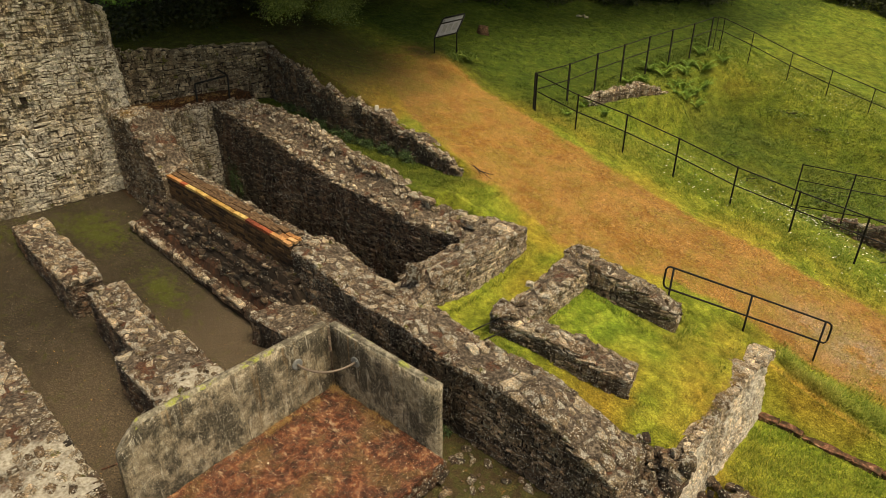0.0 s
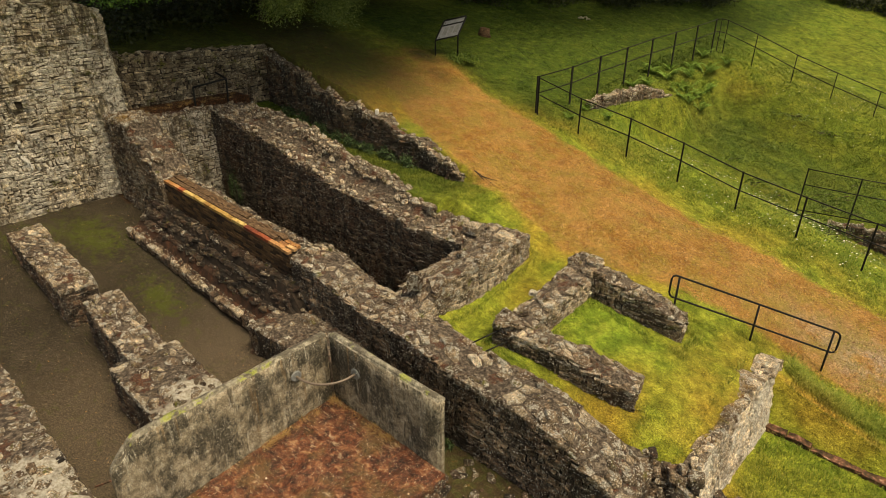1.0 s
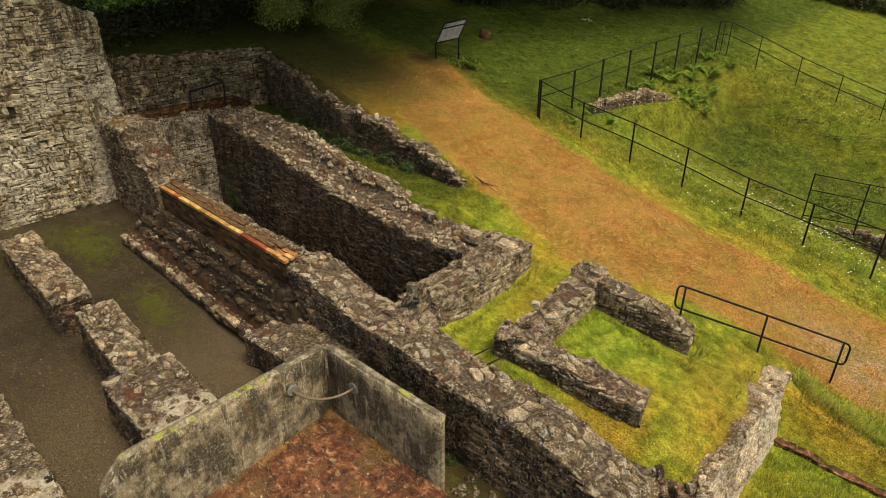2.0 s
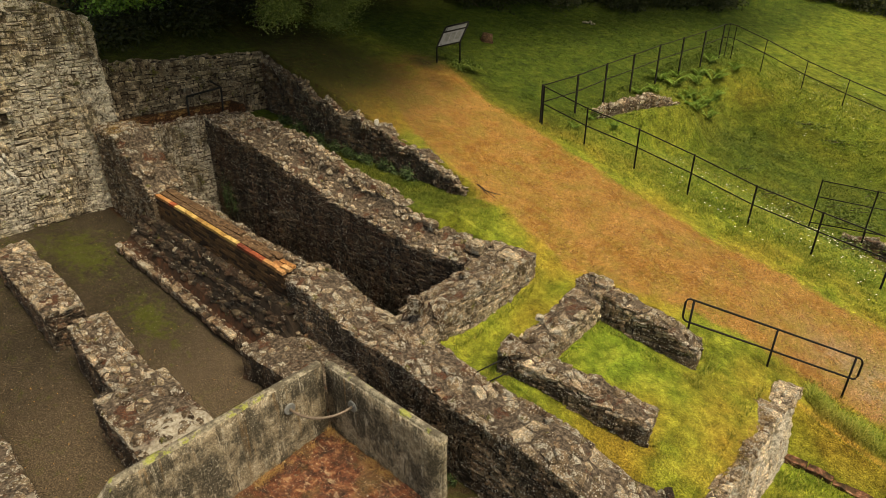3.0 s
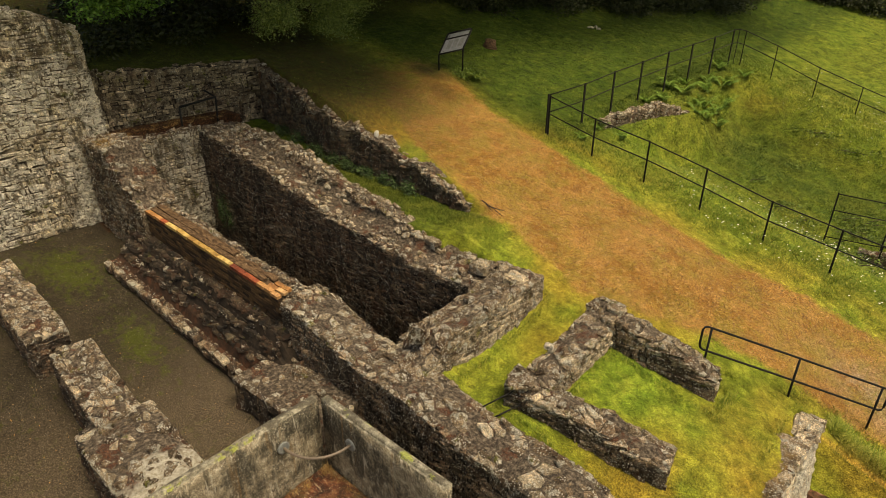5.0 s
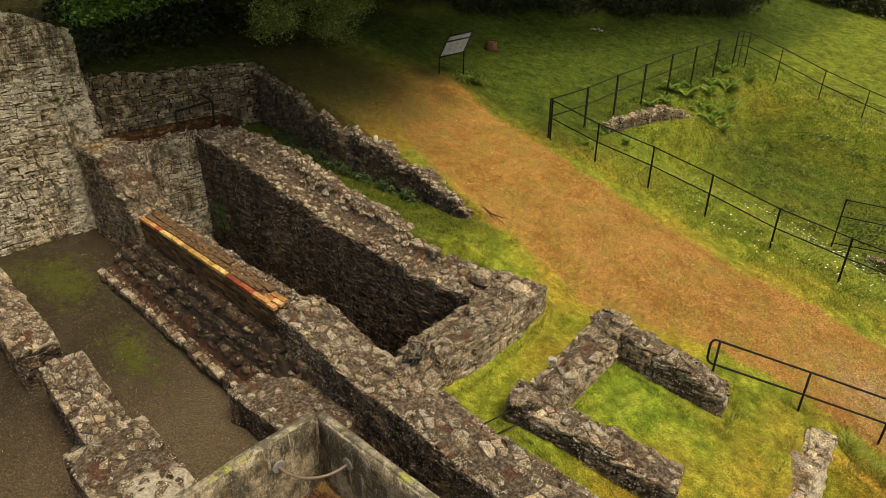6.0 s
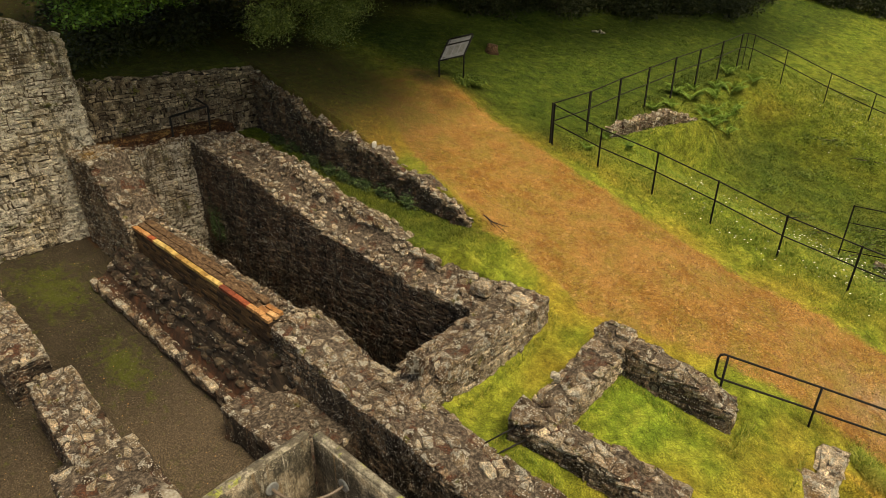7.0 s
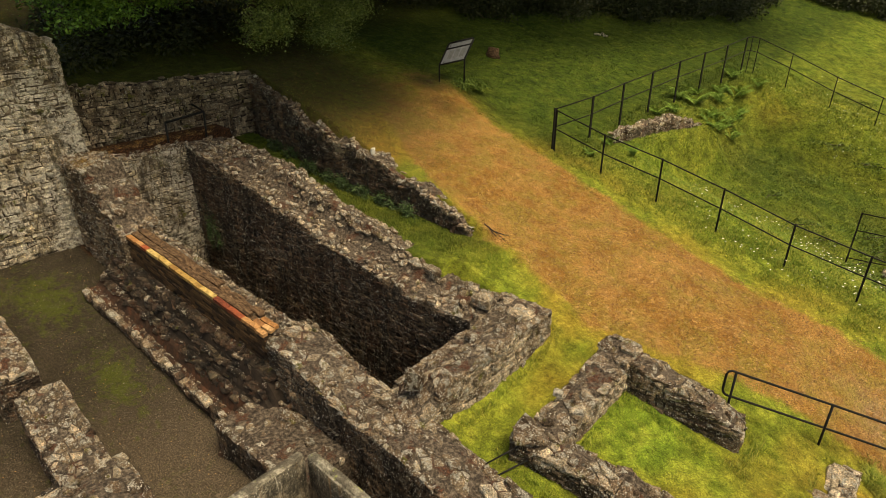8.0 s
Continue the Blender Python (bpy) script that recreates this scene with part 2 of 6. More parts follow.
    edge = n.ramp(n.math("ADD", n.attr("path"), n.math("MULTIPLY", n.math("SUBTRACT", n.noise(1.8, 5, 0.65, shift=1.0), 0.5), 1.3)), (0.35, 0.0), (0.68, 1.0))
    colour = n.mix(edge, grass, path)
    colour = n.mix(n.attr("gravel"), colour, gravel)
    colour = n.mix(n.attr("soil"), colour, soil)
    colour = n.mix(n.attr("litter"), colour, n.ramp(n.noise(22, 5, 0.7), (0.34, (0.012, 0.008, 0.005)), (0.5, (0.038, 0.019, 0.010)), (0.66, (0.12, 0.05, 0.02))))
    colour = n.mix(n.math("SUBTRACT", 0.85, n.math("MULTIPLY", n.attr("gravel"), 0.45)), colour, n.ramp(fine, (0.34, 0.25), (0.5, 1.0), (0.66, 1.8)), "MULTIPLY")
    colour = n.mix(0.8, colour, n.ramp(n.noise(110, 3, 0.7), (0.33, 0.4), (0.66, 1.6)), "MULTIPLY")
    return n.done(colour, n.math("ADD", fine, n.math("MULTIPLY", n.noise(11, 4), 1.5)), 0.8, 0.04)


GROUND = ground_material()


def blade_material():
    n = Nodes("grass_blades", 0.7, spec=0.25)
    fresh = n.ramp(n.piece(), (0.0, (0.062, 0.128, 0.013)), (0.45, (0.142, 0.228, 0.026)), (0.85, (0.24, 0.31, 0.048)), (1.0, (0.40, 0.37, 0.09)))
    dry = n.ramp(n.piece(), (0.0, (0.19, 0.11, 0.022)), (0.6, (0.34, 0.205, 0.045)), (1.0, (0.48, 0.33, 0.095)))
    patch = n.math("MULTIPLY", n.ramp(n.noise(0.55, 3), (0.36, 0.2), (0.60, 0.9)), n.attr("dry"))
    # deep blade tones paint the same shade into the grass
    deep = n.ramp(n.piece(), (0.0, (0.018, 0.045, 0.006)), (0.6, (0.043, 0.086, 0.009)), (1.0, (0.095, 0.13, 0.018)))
    return n.done(n.mix(n.math("MULTIPLY", n.attr("lush_shade"), 0.85), n.mix(patch, fresh, dry), deep))


BLADES = blade_material()


def plain(name, stops, scale=18, rough=0.7, metal=0.0, bump=0.3, spec=0.4, stretch=None):
    n = Nodes(name, rough, metal, spec)
    f = n.noise(scale, 6, 0.65, stretch)
    return n.done(n.ramp(f, *stops), n.noise(scale * 3, 5, 0.7), bump, 0.01)


IRON = plain("black_iron_paint", ((0.3, (0.007, 0.007, 0.007)), (0.72, (0.02, 0.019, 0.018))), 25, 0.55, 0.0, 0.2, 0.15)
PIPE = plain("brown_plastic_pipe", ((0.3, (0.10, 0.075, 0.055)), (0.7, (0.17, 0.135, 0.105))), 30, 0.4)
FLANGE = plain("grey_painted_flange", ((0.3, (0.12, 0.13, 0.13)), (0.7, (0.22, 0.23, 0.22))), 30, 0.5)
PANEL = plain("faded_sign_panel", ((0.3, (0.10, 0.112, 0.118)), (0.7, (0.19, 0.20, 0.21))), 8, 0.6)
FADED = plain("faded_print", ((0.3, (0.085, 0.09, 0.09)), (0.7, (0.15, 0.155, 0.155))), 8, 0.6)
HEADING = plain("dark_heading_strip", ((0.3, (0.03, 0.03, 0.03)), (0.7, (0.06, 0.06, 0.06))), 8, 0.4)
BARK = plain("tree_bark", ((0.3, (0.02, 0.015, 0.011)), (0.7, (0.085, 0.066, 0.048))), 14, 0.9, 0, 0.9)
QUARTZ = plain("white_quartz", ((0.3, (0.42, 0.40, 0.34)), (0.7, (0.66, 0.64, 0.58))), 20, 0.5)
WHITE = plain("white_flower_petal", ((0.3, (0.75, 0.75, 0.70)), (0.7, (0.85, 0.85, 0.80))), 60, 0.6)
TIMBER = plain("weathered_timber", ((0.36, (0.028, 0.016, 0.009)), (0.5, (0.085, 0.050, 0.027)), (0.64, (0.17, 0.11, 0.062))), 9, 0.85, 0, 0.6, 0.2, (1, 2.5, 2.5))


def concrete_material():
    """Old shuttered concrete: pitted grey skin, charcoal algae, pale drips and worn patches, thin rust runs."""
    n = Nodes("stained_concrete", 0.9)
    base = n.ramp(n.noise(7, 9, 0.78), (0.36, (0.12, 0.10, 0.07)), (0.5, (0.27, 0.225, 0.155)), (0.62, (0.47, 0.42, 0.32)))
    algae = n.ramp(n.noise(1.5, 9, 0.74, (1.0, 1.0, 0.8), 3.0), (0.465, 0.0), (0.545, 0.92))
    base = n.mix(algae, base, n.ramp(n.noise(22, 6, 0.78), (0.38, (0.016, 0.014, 0.010)), (0.5, (0.05, 0.045, 0.032)), (0.62, (0.17, 0.155, 0.115))))
    drips = n.ramp(n.noise(5, 8, 0.75, (2.2, 2.2, 0.3), 11.0), (0.56, 0.0), (0.61, 0.7))
    base = n.mix(drips, base, (0.04, 0.033, 0.022))
    pale = n.ramp(n.noise(5, 8, 0.75, (2.2, 2.2, 0.4), 31.0), (0.575, 0.0), (0.62, 0.75))
    base = n.mix(pale, base, (0.44, 0.41, 0.33))
    rust = n.ramp(n.noise(3.2, 5, 0.6, (2.2, 2.2, 0.14), 7.0), (0.60, 0.0), (0.68, 0.5))
    base = n.mix(rust, base, (0.22, 0.135, 0.058))
    wobble = n.math("MULTIPLY", n.math("SUBTRACT", n.noise(60, 4, 0.75), 0.5), 0.7)
    base = n.mix(n.math("MULTIPLY", n.ramp(n.math("ADD", n.cells(24), wobble), (0.16, 0.9), (0.22, 0.0)), n.ramp(n.noise(2.0, 5, 0.7, shift=21.0), (0.46, 0.0), (0.54, 1.0))), base, (0.55, 0.53, 0.45))
    base = n.mix(0.9, base, n.ramp(n.noise(60, 6, 0.82, shift=1.0), (0.40, 0.25), (0.5, 0.95), (0.60, 1.8)), "MULTIPLY")
    return n.done(base, n.math("ADD", n.noise(60, 6, 0.75), n.noise(12, 6, 0.7)), 0.9, 0.02)


def concrete_top_material():
    n = Nodes("lichened_concrete_coping", 0.9)
    base = n.ramp(n.noise(9, 8, 0.75), (0.33, (0.07, 0.06, 0.044)), (0.5, (0.22, 0.20, 0.15)), (0.66, (0.42, 0.39, 0.31)))
    base = n.mix(n.ramp(n.noise(3.2, 7, 0.7, shift=15.0), (0.5, 0.0), (0.56, 0.85)), base, (0.075, 0.065, 0.048))
    base = n.mix(n.ramp(n.noise(2.6, 7, 0.72, shift=5.0), (0.55, 0.0), (0.6, 0.85)), base, (0.26, 0.29, 0.06))
    base = n.mix(0.85, base, n.ramp(n.noise(50, 5, 0.8), (0.35, 0.35), (0.64, 1.6)), "MULTIPLY")
    return n.done(base, n.noise(50, 6, 0.7), 0.8, 0.02)


def rust_material():
    """Wet slab under a skin of rust: maroon, ochre stains, white spots and a few cracks."""
    n = Nodes("wet_rusty_floor", 0.7, spec=0.3)
    c = n.ramp(n.noise(5.5, 9, 0.78), (0.38, (0.012, 0.005, 0.003)), (0.48, (0.062, 0.019, 0.009)), (0.56, (0.14, 0.045, 0.019)), (0.65, (0.32, 0.19, 0.10)))
    c = n.mix(n.ramp(n.noise(1.6, 7, 0.7, shift=4.0), (0.5, 0.0), (0.6, 0.65)), c, n.ramp(n.noise(20, 5, 0.7), (0.35, (0.035, 0.023, 0.009)), (0.65, (0.15, 0.092, 0.03))))
    wobble = n.math("MULTIPLY", n.math("SUBTRACT", n.noise(45, 4, 0.75), 0.5), 0.7)
    spots = n.math("MULTIPLY", n.ramp(n.math("ADD", n.cells(17), n.math("MULTIPLY", wobble, 1.5)), (0.09, 1.0), (0.14, 0.0)), n.ramp(n.noise(3.4, 7, 0.75, shift=9.0), (0.47, 0.0), (0.53, 1.0)))
    small = n.ramp(n.noise(60, 4, 0.7, shift=2.0), (0.61, 0.0), (0.65, 0.8))
    c = n.mix(n.math("MAXIMUM", spots, small), c, (0.58, 0.47, 0.34))
    # pale smears: white patches, and the wet sheen painted into the colour
    c = n.mix(n.ramp(n.noise(3.0, 9, 0.8, (1.0, 2.6, 1.0), 44.0), (0.585, 0.0), (0.62, 0.75)), c, (0.42, 0.32, 0.21))
    c = n.mix(0.85, c, n.ramp(n.noise(70, 5, 0.8), (0.37, 0.3), (0.63, 1.7)), "MULTIPLY")
    return n.done(c, n.math("ADD", n.noise(40, 6, 0.75), n.noise(6, 4)), 0.8, 0.02, n.ramp(n.noise(3, 3, shift=2.0), (0.35, 0.5), (0.65, 0.9)))


def brick_material(name, stops):
    n = Nodes(name, 0.85)
    c = n.ramp(n.piece(), *stops)
    c = n.mix(0.9, c, n.ramp(n.noise(16, 7, 0.75), (0.36, 0.3), (0.5, 0.9), (0.64, 1.4)), "MULTIPLY")
    return n.done(c, n.noise(70, 5, 0.7), 0.6, 0.01)


def dark_brick_material():
    n = Nodes("sooty_brick", 0.8)
    c = n.ramp(n.piece(), (0.0, (0.026, 0.016, 0.010)), (0.5, (0.066, 0.037, 0.019)), (1.0, (0.13, 0.075, 0.034)))
    c = n.mix(0.7, c, n.ramp(n.noise(12, 5, 0.7), (0.3, 0.4), (0.7, 1.3)), "MULTIPLY")
    return n.done(c, n.noise(60, 5, 0.7), 0.6, 0.01)


def leaf_material(name, stops):
    n = Nodes(name, 0.55, spec=0.35)
    n.bsdf.inputs["Transmission Weight"].default_value = 0.0
    return n.done(n.ramp(n.piece(), *stops))


RED = plain("red_kerb_brick", ((0.38, (0.028, 0.020, 0.012)), (0.5, (0.085, 0.048, 0.028)), (0.58, (0.19, 0.085, 0.055)), (0.68, (0.46, 0.30, 0.22))), 7, 0.85, 0, 0.6, 0.2)
CONCRETE, COPING, RUST, SOOTY = concrete_material(), concrete_top_material(), rust_material(), dark_brick_material()
YELLOW_BRICK = brick_material("buff_fired_brick", ((0.0, (0.24, 0.13, 0.04)), (0.5, (0.38, 0.24, 0.07)), (1.0, (0.52, 0.38, 0.14))))
RED_BRICK = brick_material("red_fired_brick", ((0.0, (0.13, 0.032, 0.018)), (0.6, (0.22, 0.055, 0.026)), (1.0, (0.34, 0.085, 0.03))))
ORANGE_BRICK = brick_material("orange_fired_brick", ((0.0, (0.20, 0.09, 0.035)), (0.5, (0.36, 0.17, 0.06)), (1.0, (0.58, 0.37, 0.18))))
LEAF = leaf_material("broad_leaf", ((0.0, (0.05, 0.12, 0.02)), (0.6, (0.11, 0.235, 0.035)), (1.0, (0.19, 0.34, 0.055))))
BIRCH = leaf_material("birch_leaf", ((0.0, (0.07, 0.115, 0.025)), (0.6, (0.16, 0.225, 0.055)), (1.0, (0.34, 0.40, 0.13))))
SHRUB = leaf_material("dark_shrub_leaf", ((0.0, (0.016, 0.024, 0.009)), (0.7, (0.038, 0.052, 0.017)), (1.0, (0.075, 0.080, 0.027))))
FERN = leaf_material("fern_frond", ((0.0, (0.08, 0.155, 0.02)), (0.6, (0.14, 0.25, 0.036)), (1.0, (0.23, 0.34, 0.065))))
WEED = leaf_material("meadow_weed_leaf", ((0.0, (0.045, 0.085, 0.010)), (0.6, (0.095, 0.15, 0.018)), (1.0, (0.17, 0.22, 0.035))))
IVY = leaf_material("ivy_leaf", ((0.0, (0.02, 0.04, 0.015)), (0.6, (0.045, 0.08, 0.025)), (1.0, (0.10, 0.16, 0.05))))

# ---- mesh helpers ----


def mesh_of(name, verts, faces, material, smooth=False):
    me = bpy.data.meshes.new(name)
    me.from_pydata([tuple(v) for v in verts], [], [tuple(f) for f in faces])
    me.materials.append(material)
    if smooth:
        me.polygons.foreach_set("use_smooth", [True] * len(me.polygons))
    me.update()
    return me


def part(name, bm, material, parent, label=""):
    """Links a bmesh, or a finished mesh, as one object under a thing or a part."""
    if isinstance(bm, bmesh.types.BMesh):
        me = bpy.data.meshes.new(name)
        bm.to_mesh(me)
        bm.free()
        me.materials.append(material)
    else:
        me = bm
    ob = new(name, me)
    ob.parent = parent
    return tagged(ob, label)


def thing(name, label, category, at=(0, 0, 0), group="", kind=""):
    ob = new(name)
    ob.location = at
    ob.empty_display_size = 0.1
    return tagged(ob, label, category, group, kind)


def box(lo, hi, bevel=0.0, cuts=0, wobble=0.0, seed=0):
    """A box between two corners, bevelled, its faces cut and roughened."""
    bm = bmesh.new()
    bmesh.ops.create_cube(bm, size=1.0)
    lo, hi = Vector(lo), Vector(hi)
    for v in bm.verts:
        v.co = Vector([(lo[i] + hi[i]) / 2 + v.co[i] * (hi[i] - lo[i]) for i in range(3)])
    if bevel:
        bmesh.ops.bevel(bm, geom=bm.edges[:], offset=bevel, segments=2, affect="EDGES", profile=0.6)
    if cuts:
        bmesh.ops.subdivide_edges(bm, edges=[e for e in bm.edges if e.calc_length() > 0.25], cuts=cuts, use_grid_fill=True)
    if wobble:
        for v in bm.verts:
            v.co += wobble * noise.noise_vector(v.co * 3.1 + Vector((seed, 0, 0))) + 0.4 * wobble * noise.noise_vector(v.co * 11 + Vector((0, seed, 0)))
    return bm


def tube(points, radius, sides=8):
    """A round bar swept along points, closed at its ends."""
    bm = bmesh.new()
    rings = []
    pts = [Vector(p) for p in points]
    up = Vector((0.13, 0.27, 0.95))
    for i, p in enumerate(pts):
        ahead = (pts[min(i + 1, len(pts) - 1)] - pts[max(i - 1, 0)]).normalized()
        a = ahead.cross(up).normalized()
        b = ahead.cross(a)
        r = radius[i] if isinstance(radius, (list, tuple)) else radius
        rings.append([bm.verts.new(p + r * (math.cos(6.28319 * k / sides) * a + math.sin(6.28319 * k / sides) * b)) for k in range(sides)])
    for one, two in zip(rings, rings[1:]):
        for k in range(sides):
            bm.faces.new((one[k], one[(k + 1) % sides], two[(k + 1) % sides], two[k]))
    bm.faces.new(rings[0][::-1])
    bm.faces.new(rings[-1])
    bmesh.ops.recalc_face_normals(bm, faces=bm.faces[:])
    for f in bm.faces:
        f.smooth = len(f.verts) == 4
    return bm


def stone_shape(seed, boxy=False):
    """The corners and faces of one irregular stone in a unit box."""
    r = random.Random(seed)
    bm = bmesh.new()
    power = r.uniform(0.82, 0.98) if boxy else r.uniform(0.45, 0.8)
    for k in range(25):
        d = Vector((r.gauss(0, 1), r.gauss(0, 1), r.gauss(0, 1))).normalized()
        big = max(abs(c) for c in d)
        d = d * ((1 - power) + power / big) * r.uniform(0.78, 1.0)
        bm.verts.new([0.5 * max(-1.0, min(1.0, c * 1.12)) for c in d])
    bmesh.ops.convex_hull(bm, input=bm.verts[:])
    bmesh.ops.delete(bm, geom=[v for v in bm.verts if not v.link_faces], context="VERTS")
    bmesh.ops.triangulate(bm, faces=bm.faces[:])
    bm.verts.index_update()
    out = (np.array([v.co[:] for v in bm.verts]), np.array([[v.index for v in f.verts] for f in bm.faces]))
    bm.free()
    return out


def block_shape(seed):
    """A roughly squared walling stone in a unit box: uneven corners, chamfered edges, a slightly domed face."""
    r = random.Random(seed)
    bm = bmesh.new()
    bmesh.ops.create_cube(bm, size=1.0)
    for v in bm.verts:
        v.co.x *= r.uniform(0.80, 1.0)
        v.co.y *= r.uniform(0.9, 1.0)
        v.co.z *= r.uniform(0.72, 1.0)
        v.co.z += v.co.x * r.uniform(-0.06, 0.06)
    bmesh.ops.bevel(bm, geom=bm.edges[:], offset=r.uniform(0.05, 0.11), segments=1, affect="EDGES")
    bmesh.ops.triangulate(bm, faces=bm.faces[:])
    for v in bm.verts:
        v.co += Vector((r.uniform(-0.025, 0.025), r.uniform(-0.03, 0.03), r.uniform(-0.035, 0.035)))
    bm.verts.index_update()
    out = (np.array([v.co[:] for v in bm.verts]), np.array([[v.index for v in f.verts] for f in bm.faces]))
    bm.free()
    return out


def slab_shape(seed):
    """A flat broken stone with an angular outline and a nearly level top, in a unit box."""
    r = random.Random(seed)
    bm = bmesh.new()
    k = r.randrange(5, 8)
    turns = [6.283 * (i + r.uniform(-0.28, 0.28)) / k for i in range(k)]
    tilt = (r.uniform(-0.12, 0.12), r.uniform(-0.12, 0.12))
    for a in turns:
        big = max(abs(math.cos(a)), abs(math.sin(a)))
        d = r.uniform(0.38, 0.5) * (0.35 + 0.65 / big)
        x, y = d * math.cos(a), d * math.sin(a)
        for z, f in ((-0.5, 0.9), (0.12, 1.0), (0.5, 0.80)):
            bm.verts.new((x * f + r.uniform(-0.03, 0.03), y * f + r.uniform(-0.03, 0.03), z + r.uniform(-0.08, 0.08) + tilt[0] * x * 2 + tilt[1] * y * 2))
    bmesh.ops.convex_hull(bm, input=bm.verts[:])
    bmesh.ops.delete(bm, geom=[v for v in bm.verts if not v.link_faces], context="VERTS")
    bmesh.ops.triangulate(bm, faces=bm.faces[:])
    bm.verts.index_update()
    out = (np.array([v.co[:] for v in bm.verts]), np.array([[v.index for v in f.verts] for f in bm.faces]))
    bm.free()
    return out


SHAPES = [stone_shape(s) for s in range(20)] + [stone_shape(s, True) for s in range(20, 36)] + [block_shape(s) for s in range(36, 60)] + [slab_shape(s) for s in range(60, 84)]
SHARED = {}


def shared_stone(k, material):
    if isinstance(k, tuple):
        return mesh_of("stone", k[0], k[1], material)
    if (k, material.name) not in SHARED:
        SHARED[k, material.name] = mesh_of("stone", *SHAPES[k], material)
    return SHARED[k, material.name]


def joined(name, rows, material):
    """One mesh from rows of (shape, matrix)."""
    vs, fs, n = [], [], 0
    for k, m in rows:
        v, f = k[:2] if isinstance(k, tuple) else SHAPES[k]
        a = np.array(m)
        vs.append(v @ a[:3, :3].T + a[:3, 3])
        fs.append(f + n)
        n += len(v)
    return mesh_of(name, np.concatenate(vs).tolist(), np.concatenate(fs).tolist(), material)


def lay_stones(parent, rows, single, focus, name="stone"):
    """Rows of (shape, matrix, material). The ones nearest to focus become objects of their own, the rest one part a material."""
    across = lambda r: r[0][2] if isinstance(r[0], tuple) else r[1].to_scale().x
    rows = sorted(rows, key=lambda r: (r[1].translation - Vector(focus)).length + (50.0 if across(r) < 0.09 else 0.0))
    for k, m, mat in rows[:single]:
        ob = new(name, shared_stone(k, mat))
        ob.parent = parent
        ob.matrix_basis = m
    for mat in {r[2].name: r[2] for r in rows[single:]}.values():
        rest = [(k, m) for k, m, w in rows[single:] if w == mat]
        tagged(part("rubble_fill", joined("rubble_fill", rest, mat), mat, parent), kind="stuff")


def clip(poly, px, py, nx, ny):
    """The part of a polygon behind the line through (px, py) with normal (nx, ny)."""
    out = []
    for i, (x0, y0) in enumerate(poly):
        x1, y1 = poly[(i + 1) % len(poly)]
        d0, d1 = (x0 - px) * nx + (y0 - py) * ny, (x1 - px) * nx + (y1 - py) * ny
        if d0 <= 0:
            out.append((x0, y0))
        if (d0 < 0) != (d1 < 0) and d0 != d1:
            t = d0 / (d0 - d1)
            out.append((x0 + (x1 - x0) * t, y0 + (y1 - y0) * t))
    return out


def packed(wide, high, size, stretch, seed):
    """Outlines of mixed stones that fill a wide x high field like random rubble, longer than tall by stretch."""
    g = np.random.default_rng(seed)
    wide = wide / stretch
    tries = int(wide * high / (size * size) * 9) + 30
    spots = g.uniform((0, 0), (wide, high), (tries, 2))
    radii = size * g.choice((0.5, 0.65, 0.8, 1.0, 1.3, 1.7), tries)
    kept, r = np.zeros((tries, 2)), np.zeros(tries)
    n = 0
    for p, q in zip(spots, radii):
        if n == 0 or (((kept[:n] - p) ** 2).sum(1) > (0.46 * (r[:n] + q)) ** 2).all():
            kept[n], r[n] = p, q
            n += 1
    kept, r = kept[:n], r[:n] * 0.45
    out = []
    for i in range(n):
        x, y = kept[i]
        d = ((kept - kept[i]) ** 2).sum(1)
        reach = 2.4 * size
        poly = [(max(0, x - reach), max(0, y - reach)), (min(wide, x + reach), max(0, y - reach)), (min(wide, x + reach), min(high, y + reach)), (max(0, x - reach), min(high, y + reach))]
        for j in np.argsort(d)[1:17]:
            gap = math.sqrt(d[j])
            t = (d[j] + r[i] ** 2 - r[j] ** 2) / (2 * gap)
            nx, ny = (kept[j] - kept[i]) / gap
            poly = clip(poly, x + nx * t, y + ny * t, nx, ny)
            if len(poly) < 3:
                break
        if len(poly) >= 3:
            out.append([(u * stretch, v) for u, v in poly])
    return out


